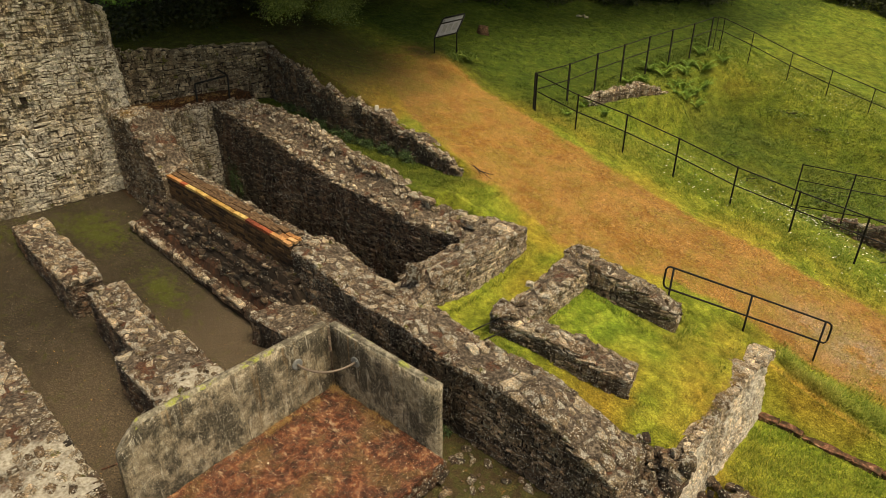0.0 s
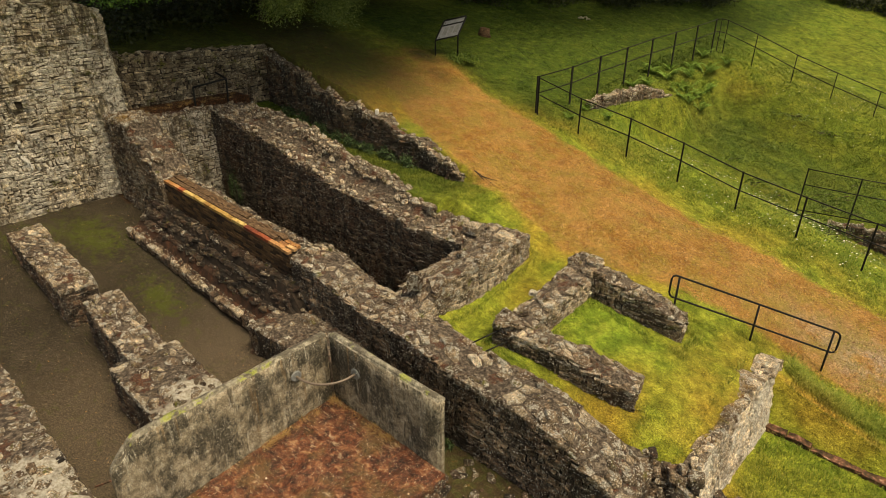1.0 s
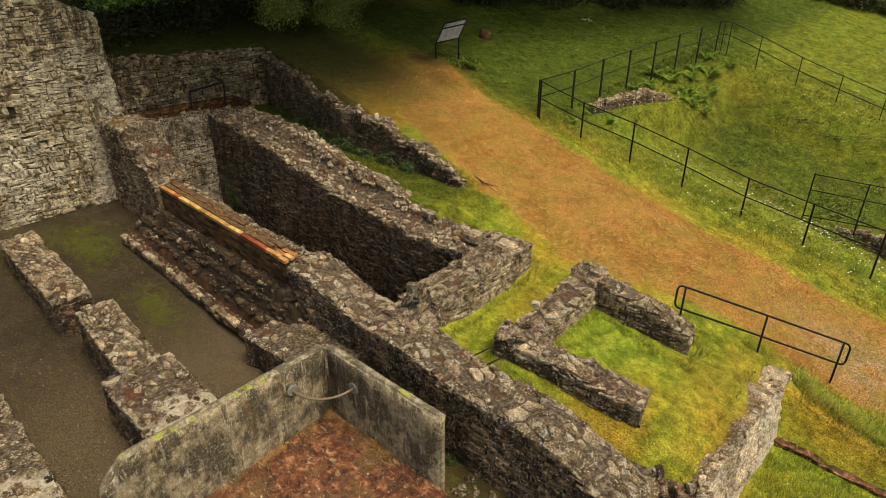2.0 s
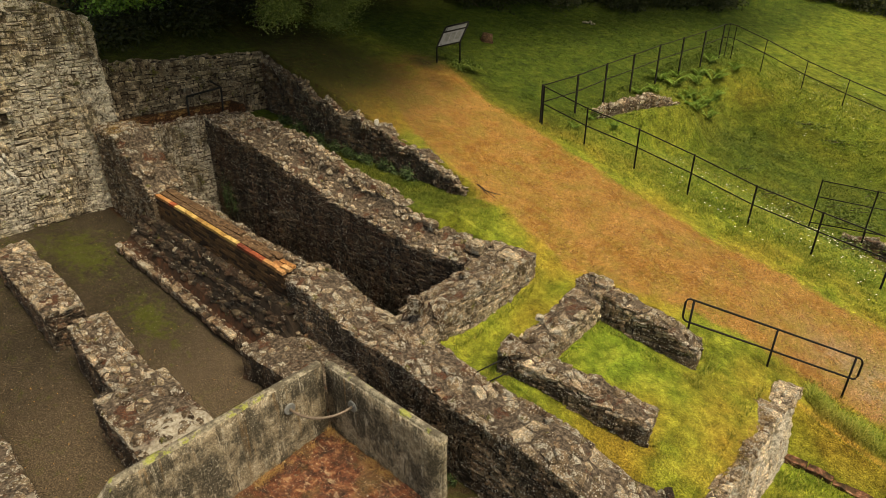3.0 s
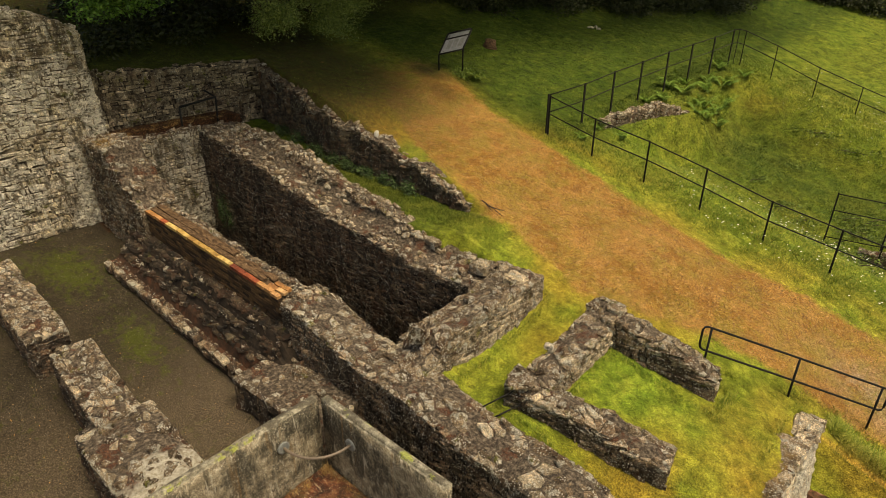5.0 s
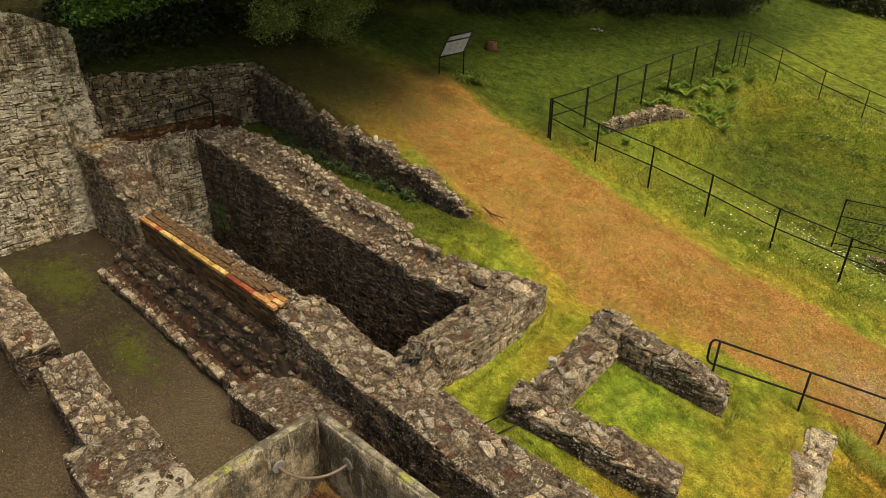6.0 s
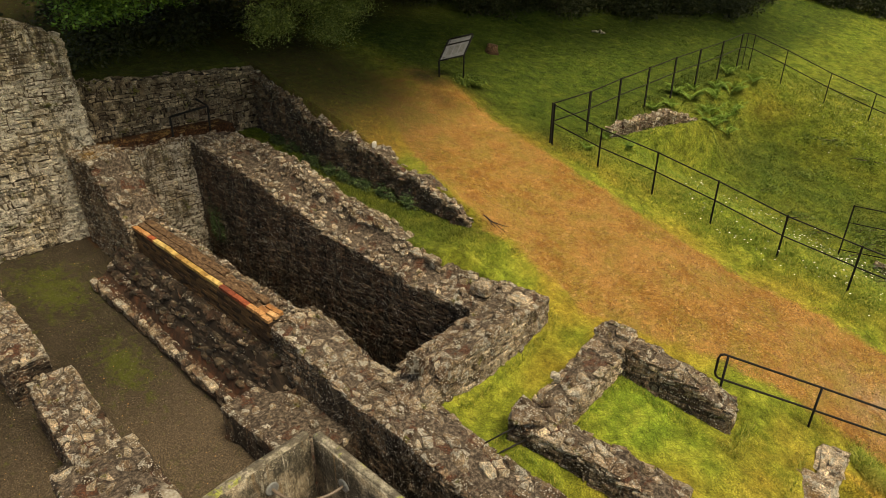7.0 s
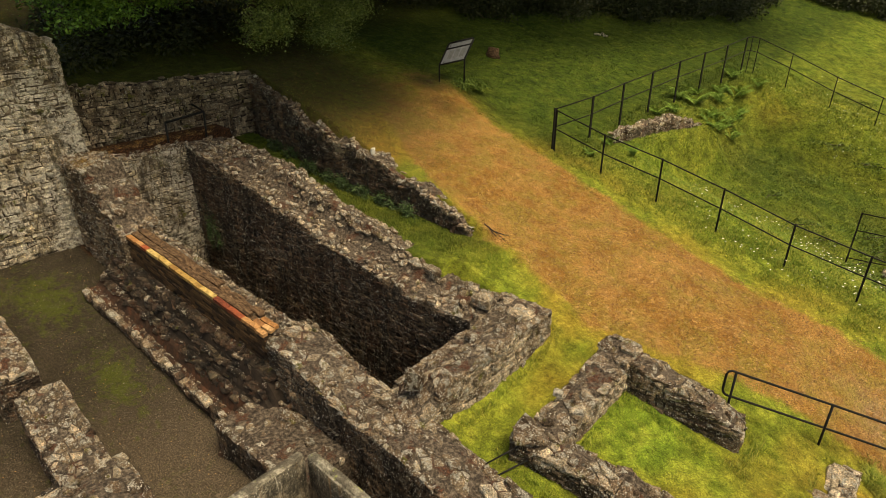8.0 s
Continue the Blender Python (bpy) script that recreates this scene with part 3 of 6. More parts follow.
def coursed(span, high, course, length, seed):
    """Outlines of roughly coursed walling: wavy courses of mixed height, stones of mixed length, some split in two."""
    r = random.Random(seed)
    wave = lambda u, z: 0.35 * course * noise.noise(Vector((u * 0.9, z * 1.3, seed * 0.37))) + 0.22 * course * noise.noise(Vector((u * 3.1, z * 3.0, seed * 0.61)))
    out, z = [], 0.0
    while z < high:
        h = course * r.choice((0.55, 0.75, 1.0, 1.0, 1.3, 1.6))
        u = -r.uniform(0, length)
        while u < span:
            ln = length * r.choice((0.3, 0.45, 0.6, 0.8, 1.0, 1.3, 1.7)) * r.uniform(0.85, 1.15)
            cuts = [(0.0, 1.0)]
            if h > 0.9 * course and r.random() < 0.4:
                k = r.uniform(0.35, 0.65)
                cuts = [(0.0, k), (k, 1.0)]
            for a, b in cuts:
                j = lambda m: r.uniform(-m, m)
                lean = j(0.12) * h
                lo, hi, w = z + a * h, z + b * h, 0.16 * h
                poly = [(u + lean + j(w), lo + j(w)), (u + ln * r.uniform(0.3, 0.7), lo + j(w) * 1.2), (u + ln + j(w), lo + j(w)), (u + ln + j(w) * 1.3, (lo + hi) / 2 + j(w)), (u + ln - lean + j(w), hi + j(w)), (u + ln * r.uniform(0.3, 0.7), hi + j(w) * 1.2), (u + j(w), hi + j(w))]
                poly = [(x, y + wave(x, y)) for x, y in poly]
                poly = clip(clip(poly, 0, 0, -1, 0), span, 0, 1, 0)
                if len(poly) >= 3:
                    out.append(poly)
            u += ln
        z += h
    return out


def packed_stone(poly, u_dir, v_dir, out_dir, r, gap, deep, relief, tilt=0.15):
    """One stone on an outline: sides, a chamfer and a broken, slightly tilted front. Returns shape and centre in the field."""
    cx, cy = sum(p[0] for p in poly) / len(poly), sum(p[1] for p in poly) / len(poly)
    ring = []
    for x, y in poly:
        d = math.hypot(x - cx, y - cy)
        f = max(0.45, 1 - gap * r.uniform(0.6, 1.6) / max(d, 1e-6)) * r.uniform(0.94, 1.02)
        q = (cx + (x - cx) * f, cy + (y - cy) * f)
        if not ring or math.hypot(q[0] - ring[-1][0], q[1] - ring[-1][1]) > 0.012:
            ring.append(q)
    k = len(ring)
    if k < 3:
        return None
    size = max(math.hypot(x - cx, y - cy) for x, y in ring)
    small = min(1.0, size / 0.09)
    ta, tb = r.gauss(0, tilt), r.gauss(0, tilt)
    lift = relief * (0.4 + r.random()) * (0.5 + 0.5 * small)
    fx, fy = r.uniform(-0.3, 0.3), r.uniform(-0.3, 0.3)
    rows = [(x, y, -deep) for x, y in ring] + [(x, y, lift * 0.45 - 0.006 + r.uniform(-0.005, 0.005)) for x, y in ring]
    for x, y in ring:
        f = r.uniform(0.70, 0.93)
        x, y = (x - cx) * f, (y - cy) * f
        rows.append((cx + x, cy + y, lift + ta * x + tb * y + r.uniform(-0.004, 0.004)))
    rows.append((cx + fx * size * 0.5, cy + fy * size * 0.5, lift + r.uniform(0.0, 0.014) * small))
    verts = [(u_dir * (x - cx) + v_dir * (y - cy) + out_dir * z)[:] for x, y, z in rows]
    faces = []
    for i in range(k):
        j = (i + 1) % k
        for a in (0, k):
            faces += [(a + i, a + j, a + k + j), (a + i, a + k + j, a + k + i)]
        faces.append((2 * k + i, 2 * k + j, 3 * k))
    if u_dir.cross(v_dir).dot(out_dir) < 0:
        faces = [f[::-1] for f in faces]
    return (np.array(verts), np.array(faces), size), cx, cy


def piecewise(points):
    xs, ys = zip(*points)
    return lambda s: float(np.interp(s, xs, ys))


def rubble_wall(name, label, start, end, wide, top, base, faces, face_mat, top_mat, core_mat, seed, single=280, course=0.10, length=0.24, category="stone wall", focus=(5, -1, 1), ragged=0.06, cap=0.2, kind="", fill=1.0, top_core=None, rise=None, batter=0.0, proud=0.0, tops=0.9, gap=0.010, relief=0.02, tilt=0.12, bumpy=1.0, loose=0.12, mix_mat=None, worn=1.0):
    """A rubble wall from start to end (plan, along one side), wide to its left; top and base are heights along it.
    faces: which of s (right side), n (left side), a (start), b (end) show coursed stones. rise: extra height across."""
    r = random.Random(seed)
    start, end = Vector((*start, 0)), Vector((*end, 0))
    far = (end - start).length
    along = (end - start) / far
    left = Vector((-along.y, along.x, 0))
    wear = lambda s, q: -0.11 * worn * max(0.0, 1 - min(q, wide - q) / 0.15) * max(0.0, 0.45 + noise.noise(Vector((s * 2.7, round(q / wide) * 9.0, seed + 2.5))))
    topf = lambda s, q=0.0: top(s) + (rise(s, q) if rise else 0.0) + wear(s, q) + ragged * noise.noise(Vector((s * 1.7, q * 2.1, seed))) + 0.6 * ragged * noise.noise(Vector((s * 5.3, q * 5.0, seed + 5)))
    place = lambda s, q, z: start + along * s + left * q + Vector((0, 0, z))
    root = thing(name, label, category, kind=kind)
    # core, a little inside the stones
    ns, nq = max(4, int(far / 0.16)), max(3, int(wide / 0.16))
    inset = 0.02
    verts, faces_list = [], []
    for i in range(ns + 1):
        s = inset + (far - 2 * inset) * i / ns
        for j in range(nq + 1):
            q = inset + (wide - 2 * inset) * j / nq
            verts.append(place(s, q, topf(s, q) - 0.022))
        verts.append(place(s, wide - inset, base(s) - 0.3))
        verts.append(place(s, inset - batter * (top(s) - base(s) + 0.3), base(s) - 0.3))
    w = nq + 3
    for i in range(ns):
        for j in range(w):
            faces_list.append((i * w + j, (i + 1) * w + j, (i + 1) * w + (j + 1) % w, i * w + (j + 1) % w))
    faces_list.append(list(range(w)))
    faces_list.append(list(range(ns * w, ns * w + w))[::-1])
    core = mesh_of("core", verts, faces_list, core_mat)
    core.materials.append(top_core or core_mat)
    for i, p in enumerate(core.polygons):
        p.material_index = 1 if i < ns * w and i % w < nq else 0
    part("core", core, core_mat, root)
    rows = []
    turn = math.atan2(along.y, along.x)
    up = Vector((0, 0, 1))
    for k, (side, span, out, run) in enumerate((("s", far, -left, along), ("n", far, left, along), ("a", wide, -along, left), ("b", wide, along, left))):
        if side not in faces:
            continue
        z0 = min(base(0), base(far)) - 0.1
        z1 = max(topf(far * i / 20, 0.1 * wide) for i in range(21))
        size = course * (1.7 if side == "n" else 1.0)
        for poly in coursed(span, z1 - z0, size, length, seed * 10 + k):
            mid = sum(p[0] for p in poly) / len(poly)
            s, q = {"s": (mid, 0.0), "n": (mid, wide), "a": (0.0, mid), "b": (far, mid)}[side]
            t = topf(s, min(max(q, 0.05), wide - 0.05))
            poly = clip(poly, 0, t - 0.012 - z0, 0, 1)
            if len(poly) < 3 or r.random() > fill:
                continue
            made = packed_stone(poly, run, up, out, r, gap, 0.1, relief, tilt)
            if not made or z0 + made[2] < base(s) - 0.1:
                continue
            shape, cu, cv = made
            zz = z0 + cv
            s, q = {"s": (cu, 0.0), "n": (cu, wide), "a": (0.0, cu), "b": (far, cu)}[side]
            c = place(s, q, zz) + out * (proud - 0.008 + batter * (t - zz) + r.gauss(0, relief * 0.35))
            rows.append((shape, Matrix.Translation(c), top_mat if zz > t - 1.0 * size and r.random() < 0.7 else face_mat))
    # stones bedded in the top, close together, a few missing
    over = 0.015
    for poly in packed(far + 2 * over, wide + 2 * over, cap * 0.62, 1.25, seed * 10 + 7):
        if r.random() > tops:
            continue
        made = packed_stone(poly, along, left, up, r, gap * 1.3, 0.09, 0.022, 0.13)
        if not made:
            continue
        shape, cu, cv = made
        s, q = cu - over, cv - over
        lift = r.choice((-0.025, -0.012, 0.0, 0.0, 0.012, 0.03)) * bumpy
        sl = (topf(s + 0.08, q) - topf(s - 0.08, q)) / 0.16
        sq = (topf(s, min(wide, q + 0.08)) - topf(s, max(0, q - 0.08))) / 0.16
        tip = Matrix.Rotation(math.atan(max(-0.6, min(0.6, sq))), 4, along) @ Matrix.Rotation(-math.atan(max(-0.6, min(0.6, sl))), 4, left)
        rows.append((shape, Matrix.Translation(place(s, q, topf(s, q) - 0.03 + lift)) @ tip, top_mat if r.random() < 0.85 else mix_mat or top_mat))
    # loose pieces lying on top
    for i in range(int(loose * far * wide / (cap * cap))):
        s, q = r.uniform(0.05, far - 0.05), r.uniform(0.05, wide - 0.05)
        a = cap * r.choice((0.25, 0.35, 0.5, 0.7, 0.95)) * r.uniform(0.8, 1.2)
        h = min(0.13, 0.02 + a * r.uniform(0.25, 0.45))
        m = Matrix.Translation(place(s, q, topf(s, q) - 0.01 + 0.25 * h)) @ Euler((radians(r.gauss(0, 9)), radians(r.gauss(0, 9)), r.uniform(0, 6))).to_matrix().to_4x4() @ Matrix.Diagonal((a, a * r.uniform(0.55, 0.9), h, 1))
        rows.append((r.randrange(60, 84) if r.random() < 0.7 else r.randrange(20, 36), m, top_mat))
    lay_stones(root, rows, single, focus)
    return root


# ---- ground ----
def smooth(v):
    v = np.clip(v, 0, 1)
    return v * v * (3 - 2 * v)


def blob(x, y, cx, cy, sx, sy):
    return np.exp(-((x - cx) / sx) ** 2 - ((y - cy) / sy) ** 2)


def hill(x, y):
    """The open hillside, with its terrace and the hollow behind the fence."""
    cx, cy = np.clip(x, -45, 25), np.clip(y, -12, 60)
    z = 1.2336 - 0.2983 * cx + 0.024 * cy - 0.0015 * cx * cx + 0.0007 * cx * cy + 0.0021 * cy * cy
    z = z - 0.35 * blob(x, y, 7.3, 7.6, 1.9, 1.5) + 0.33 * blob(x, y, 5.7, 4.2, 1.3, 1.6) - 0.5 * blob(x, y, 1.1, 3.2, 1.0, 2.2) + 0.22 * blob(x, y, 2.2, 7.8, 2.2, 1.2) + 0.22 * blob(x, y, -6.7, 10.7, 1.6, 1.4) - 0.38 * blob(x, y, 4.4, 2.2, 1.2, 0.5)
    walled = smooth((y - 12.4) / 0.6) * smooth((17.4 - y) / 0.8)
    brink = -1.45 + walled * (-0.3 + 0.28 * (y - 12.7))
    z = z - 1.25 * smooth((x - brink) / (1.9 - 0.95 * walled)) * smooth((y - 11.6) / (6.5 - 2.5 * walled)) * smooth((22.2 - y) / 3.0) * smooth((14 - x) / 5)
    z = z - 0.1 * blob(x, y, 6.4, 15.0, 0.9, 0.3)
    return z + 0.05 * np.sin(1.3 * x + 0.7 * y) * np.sin(0.9 * y - 0.4 * x)


def yard(x):
    return -0.54 + 0.0575 * (-x - 3.6 + np.sqrt((x + 3.6) ** 2 + 0.6)) * 2


def lawn_edge(y):
    """Where the lawn ends, inside its retaining wall."""
    return 5.70 + 0.055 * (y - 1.5)


def ground_height(x, y):
    z = hill(x, y)
    alley = np.minimum(z, 1.68 + 0.055 * np.clip(-x - 2.2, 0, 20) + 0.14 * np.clip(-x - 7.2, 0, 5))
    alley = z + (alley - z) * smooth((-x - 0.6) / 1.6)
    z = np.where((y > 4.4) & (y < 6.15) & (x < -0.6) & (x > -10.8), alley, z)
    z = np.where((x < -9.6) & (x > -10.8) & (y > 0.5) & (y < 4.8), 3.08, z)
    z = np.where((x < 1.7) & (x > -10.6) & (y < 4.6) & (y > 0.6) & (x > -9.9) & (x < 0.5), -1.7, z)
    z = np.where((x > -1.5) & (x < 0.9) & (y < 4.92) & (y > 1.3), np.minimum(z, 0.8), z)
    z = np.where((y < 1.25) & (x < 5.6), yard(x), z)
    z = np.where((y < 1.25) & (y > -8) & (x > -0.04) & (x < 5.6), -0.85, z)
    low = -1.55 - 0.06 * (x - 6)
    z = np.where((x > lawn_edge(y)) & (y < 6.1), low, z)
    z = np.where((x >= 5.6) & (x <= 6.05) & (y < 1.7), low, z)
    z = np.where((x < -10.4) & (y < 1.0), np.maximum(hill(x, y), 3.0), z)
    return z


def path_mask(x, y):
    """The trodden, rusty path: 1 on it, 0 in the grass."""
    xs = (-13, -7, -3.4, 1.4, 4.5, 7.5, 12)
    mid = np.interp(x, xs, (9.9, 9.2, 8.3, 7.7, 8.45, 8.95, 9.3))
    half = np.interp(x, xs, (0.5, 1.3, 1.75, 1.85, 1.4, 1.2, 1.1))
    on = 1.0 - smooth((np.abs(y - mid) - half + 0.3) / 0.8)
    on = on * (0.35 + 0.65 * smooth((x + 9.5) / 5.5)) * smooth((x + 13) / 5)
    return np.clip(on, 0, 1)


def dry_mask(x, y):
    """Where the turf is dry and mossy: the small lawn, the path's edges and the hollow's upper side."""
    k = 0.65 * blob(x, y, 4.8, 3.4, 2.0, 2.0) - 0.6 * blob(x, y, 3.4, 4.2, 1.0, 1.0) + 0.4 * blob(x, y, 1.4, 4.6, 1.0, 1.2) + 0.8 * blob(x, y, 7.8, 7.7, 2.6, 0.25) + 0.5 * blob(x, y, 7.5, 6.25, 1.5, 0.15) + 0.1 * blob(x, y, -0.6, 18.0, 1.2, 3.5) + 0.25 * blob(x, y, 0.3, 21.2, 1.2, 0.9) + 0.4 * blob(x, y, 6.8, 6.4, 0.8, 0.3) + 0.3 * blob(x, y, 0.3, 5.9, 1.6, 0.7)
    k = k + 0.3 * (1 - smooth((np.abs(y - 8.3) - 2.2) / 1.2)) * smooth((x + 9) / 3) * (1 - smooth((x - 5.8) / 0.5) * smooth((7.6 - y) / 0.4)) + 0.12 * blob(x, y, 3.0, 18.0, 3.0, 3.0) + 0.5 * blob(x, y, -5, 8, 3, 3)
    return np.clip(0.15 + k, 0, 1)


def lush_shade_mask(x, y):
    """Deep green turf by the wood, shade painted in, against thin sunny-slope turf."""
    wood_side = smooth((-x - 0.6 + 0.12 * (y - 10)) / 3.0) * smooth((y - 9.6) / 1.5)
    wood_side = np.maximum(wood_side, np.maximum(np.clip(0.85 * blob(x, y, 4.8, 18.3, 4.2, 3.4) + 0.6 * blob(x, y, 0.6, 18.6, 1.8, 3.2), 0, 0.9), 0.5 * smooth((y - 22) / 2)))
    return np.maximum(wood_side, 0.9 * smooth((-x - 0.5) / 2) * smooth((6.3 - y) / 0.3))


def mould_and_shade(x, y):
    """Bare leaf mould and painted tree shade, thinning out towards the open lawn."""
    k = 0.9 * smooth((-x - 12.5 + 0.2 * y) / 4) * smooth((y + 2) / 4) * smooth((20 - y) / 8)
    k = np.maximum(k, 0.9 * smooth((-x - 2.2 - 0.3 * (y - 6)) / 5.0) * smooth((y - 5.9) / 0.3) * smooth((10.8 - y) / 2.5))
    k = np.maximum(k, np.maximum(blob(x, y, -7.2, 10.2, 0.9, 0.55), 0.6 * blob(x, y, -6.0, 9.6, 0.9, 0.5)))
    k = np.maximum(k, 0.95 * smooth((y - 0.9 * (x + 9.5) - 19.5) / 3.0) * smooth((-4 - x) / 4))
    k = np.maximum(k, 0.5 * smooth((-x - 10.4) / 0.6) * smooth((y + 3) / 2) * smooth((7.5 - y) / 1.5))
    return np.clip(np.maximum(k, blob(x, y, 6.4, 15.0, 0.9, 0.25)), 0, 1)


def lines(lo, hi, fine, out):
    core = np.arange(lo, hi + 1e-6, fine)
    steps = []
    d, v = fine * 1.25, 0.0
    while v < out:
        v += d
        steps.append(v)
        d *= 1.22
    return np.concatenate([lo - np.array(steps[::-1]), core, hi + np.array(steps)])


gx, gy = lines(-12.0, 10.0, 0.08, 600), lines(-6.5, 24.0, 0.08, 600)
mx, my = np.meshgrid(gx, gy, indexing="ij")
mz = ground_height(mx, my)
mz = mz + 0.012 * np.sin(mx * 9.1 + 2 * np.sin(my * 5.3)) * np.sin(my * 8.3 + 1.5 * np.sin(mx * 4.7))
nx, ny = len(gx), len(gy)
ids = np.arange(nx * ny).reshape(nx, ny)
quads = np.stack([ids[:-1, :-1], ids[1:, :-1], ids[1:, 1:], ids[:-1, 1:]], -1).reshape(-1, 4)
gm = mesh_of("ground", np.stack([mx, my, mz], -1).reshape(-1, 3).tolist(), quads.tolist(), GROUND, True)
yard_on = ((my < 1.25) & (mx < 5.6) & (mx > -10.6)).astype(float)
soil_on = ((mx > -10) & (mx < 0.6) & (my > 1.2) & (my < 4.6)).astype(float)
soil_on = np.maximum(soil_on, ((mx > 0.3) & (mx < 5.6) & (my < 1.25)).astype(float) * 0.8)
soil_on = np.maximum(soil_on, mould_and_shade(mx, my))
# turf, soil and yard masks also carry shade put into the ground colour
for key, values in (("path", path_mask(mx, my)), ("dry", dry_mask(mx, my)), ("lush_shade", lush_shade_mask(mx, my)), ("gravel", yard_on), ("soil", np.clip(soil_on, 0, 1)), ("moss", smooth((-mx - 2.5) / 3.5) - 0.8 * (mx > -0.5)), ("algae", np.clip(blob(mx, my, -8.4, -0.9, 1.0, 0.6) + blob(mx, my, -5.4, -0.75, 0.9, 0.4) + 0.7 * blob(mx, my, -9.2, -2.3, 0.6, 0.9), 0, 1)), ("grit", np.clip(blob(mx, my, 7.2, 8.6, 1.6, 0.7) + 0.7 * blob(mx, my, 9.5, 8.6, 1.5, 0.8), 0, 1)), ("litter", ((mx < -9.4) & (mx > -10.8) & (my > 0.4) & (my < 5.3)).astype(float))):
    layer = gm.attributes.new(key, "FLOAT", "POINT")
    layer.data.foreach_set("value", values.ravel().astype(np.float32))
tagged(new("ground", gm), "hillside turf with rusty trodden path and gravel yard", "ground", kind="structure")

# ---- walls ----
flat = lambda z: (lambda s: z)
hill_at = lambda x, y: float(ground_height(np.array(x), np.array(y)))
# tall ruined tower wall
rubble_wall("tower_wall", "tall ruined wall of pale lime-mortared rubble", (-10.0, -4.5), (-10.0, 1.15), 1.1, piecewise([(0, 6.9), (3.0, 6.6), (4.74, 6.1), (5.03, 6.04), (5.31, 5.92), (5.58, 5.75), (5.65, 5.65)]), flat(0.45), "sb", STONE_PALE, STONE_PALE, MORTAR_TOWER, 11, course=0.12, length=0.27, focus=(-10, 0, 3), ragged=0.1, gap=0.006, relief=0.019, tilt=0.14)
rubble_wall("tower_wall_foot", "lower courses of the pale rubble tower wall", (-9.995, 0.2), (-9.995, 1.2), 1.0, flat(4.1), flat(0.6), "sb", STONE_PALE, STONE_PALE, MORTAR_TOWER, 12, course=0.12, length=0.3, focus=(-10, 0, 3), single=60, gap=0.006, relief=0.019, tilt=0.14)
# long main wall: tower stub, brick stretch, rubble stretch
rubble_wall("stub_wall", "ragged broken wall stub beside the tower wall", (-9.9, 0.5), (-7.45, 0.62), 0.95, piecewise([(0, 3.22), (1.15, 3.18), (1.22, 2.82), (1.65, 2.74), (1.72, 2.42), (2.1, 2.34), (2.16, 2.08), (2.45, 1.95)]), flat(0.4), "sb", STONE_MID, STONE_TOP, EARTH, 13, single=200, focus=(-8, 0, 2), top_core=EARTH, ragged=0.12, cap=0.26)
rubble_wall("main_wall", "long rubble wall with lichen-spotted broken top", (-2.45, 0.98), (5.45, 0.86), 0.92, piecewise([(0, 1.38), (1.2, 1.2), (2.5, 1.0), (4.0, 0.85), (6.6, 0.66), (7.4, 0.42), (7.9, 0.2)]), piecewise([(0, -0.3), (2.4, -0.6), (2.6, -0.9), (8, -1.2)]), "snab", STONE_MAIN, STONE_TOP, MORTAR_DARK, 14, single=300, focus=(4, 0, 1), top_core=EARTH, course=0.065, length=0.2, cap=0.33, rise=lambda s, q: -0.03 + 0.06 * math.sin(s * 2.3))
# walls round the sunken pit
rubble_wall("pit_wall_east", "rubble end wall of the sunken pit", (0.81, 1.45), (0.94, 5.0), 0.98, piecewise([(0, 0.96), (0.4, 1.08), (0.8, 1.4), (2.1, 1.5), (3.55, 1.47)]), piecewise([(0, 0.4), (3.4, 0.5)]), "snb", STONE_GREY, STONE_TOP, MORTAR_GREY, 15, focus=(3, 1, 1), top_core=EARTH, rise=lambda s, q: -0.26 * min(1.0, max(0.0, (q - 0.3) / 0.35)) * min(1.0, max(0.0, (3.3 - s) / 0.8)) * min(1.0, s / 0.9), gap=0.008, cap=0.3, worn=0.35)
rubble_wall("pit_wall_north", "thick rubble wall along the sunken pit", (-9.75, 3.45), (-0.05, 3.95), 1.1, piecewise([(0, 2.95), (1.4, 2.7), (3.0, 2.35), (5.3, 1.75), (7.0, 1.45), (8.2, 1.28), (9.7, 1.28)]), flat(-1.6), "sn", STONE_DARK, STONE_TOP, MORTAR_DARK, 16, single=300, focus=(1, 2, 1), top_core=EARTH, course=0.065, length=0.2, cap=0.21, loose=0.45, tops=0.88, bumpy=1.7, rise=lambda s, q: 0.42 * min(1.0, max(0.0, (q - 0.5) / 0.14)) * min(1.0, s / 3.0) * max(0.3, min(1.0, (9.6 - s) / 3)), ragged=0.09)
rubble_wall("pit_wall_west", "pale mortared end wall of the sunken pit", (-9.72, 1.2), (-9.72, 3.6), 0.35, piecewise([(0, 3.05), (2.4, 2.95)]), flat(-1.6), "s", STONE_PALE, STONE_TOP, MORTAR_TOWER, 17, single=200, focus=(-9, 2, 3), top_core=LITTER)
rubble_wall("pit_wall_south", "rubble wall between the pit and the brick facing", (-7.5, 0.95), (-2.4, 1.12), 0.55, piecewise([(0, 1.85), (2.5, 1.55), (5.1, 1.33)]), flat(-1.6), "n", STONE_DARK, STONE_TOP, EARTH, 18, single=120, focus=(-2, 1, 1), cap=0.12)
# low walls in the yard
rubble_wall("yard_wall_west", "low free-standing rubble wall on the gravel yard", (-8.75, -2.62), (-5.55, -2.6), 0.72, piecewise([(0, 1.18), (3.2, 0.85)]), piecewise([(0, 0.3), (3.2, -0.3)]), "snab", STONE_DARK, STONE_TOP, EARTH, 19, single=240)
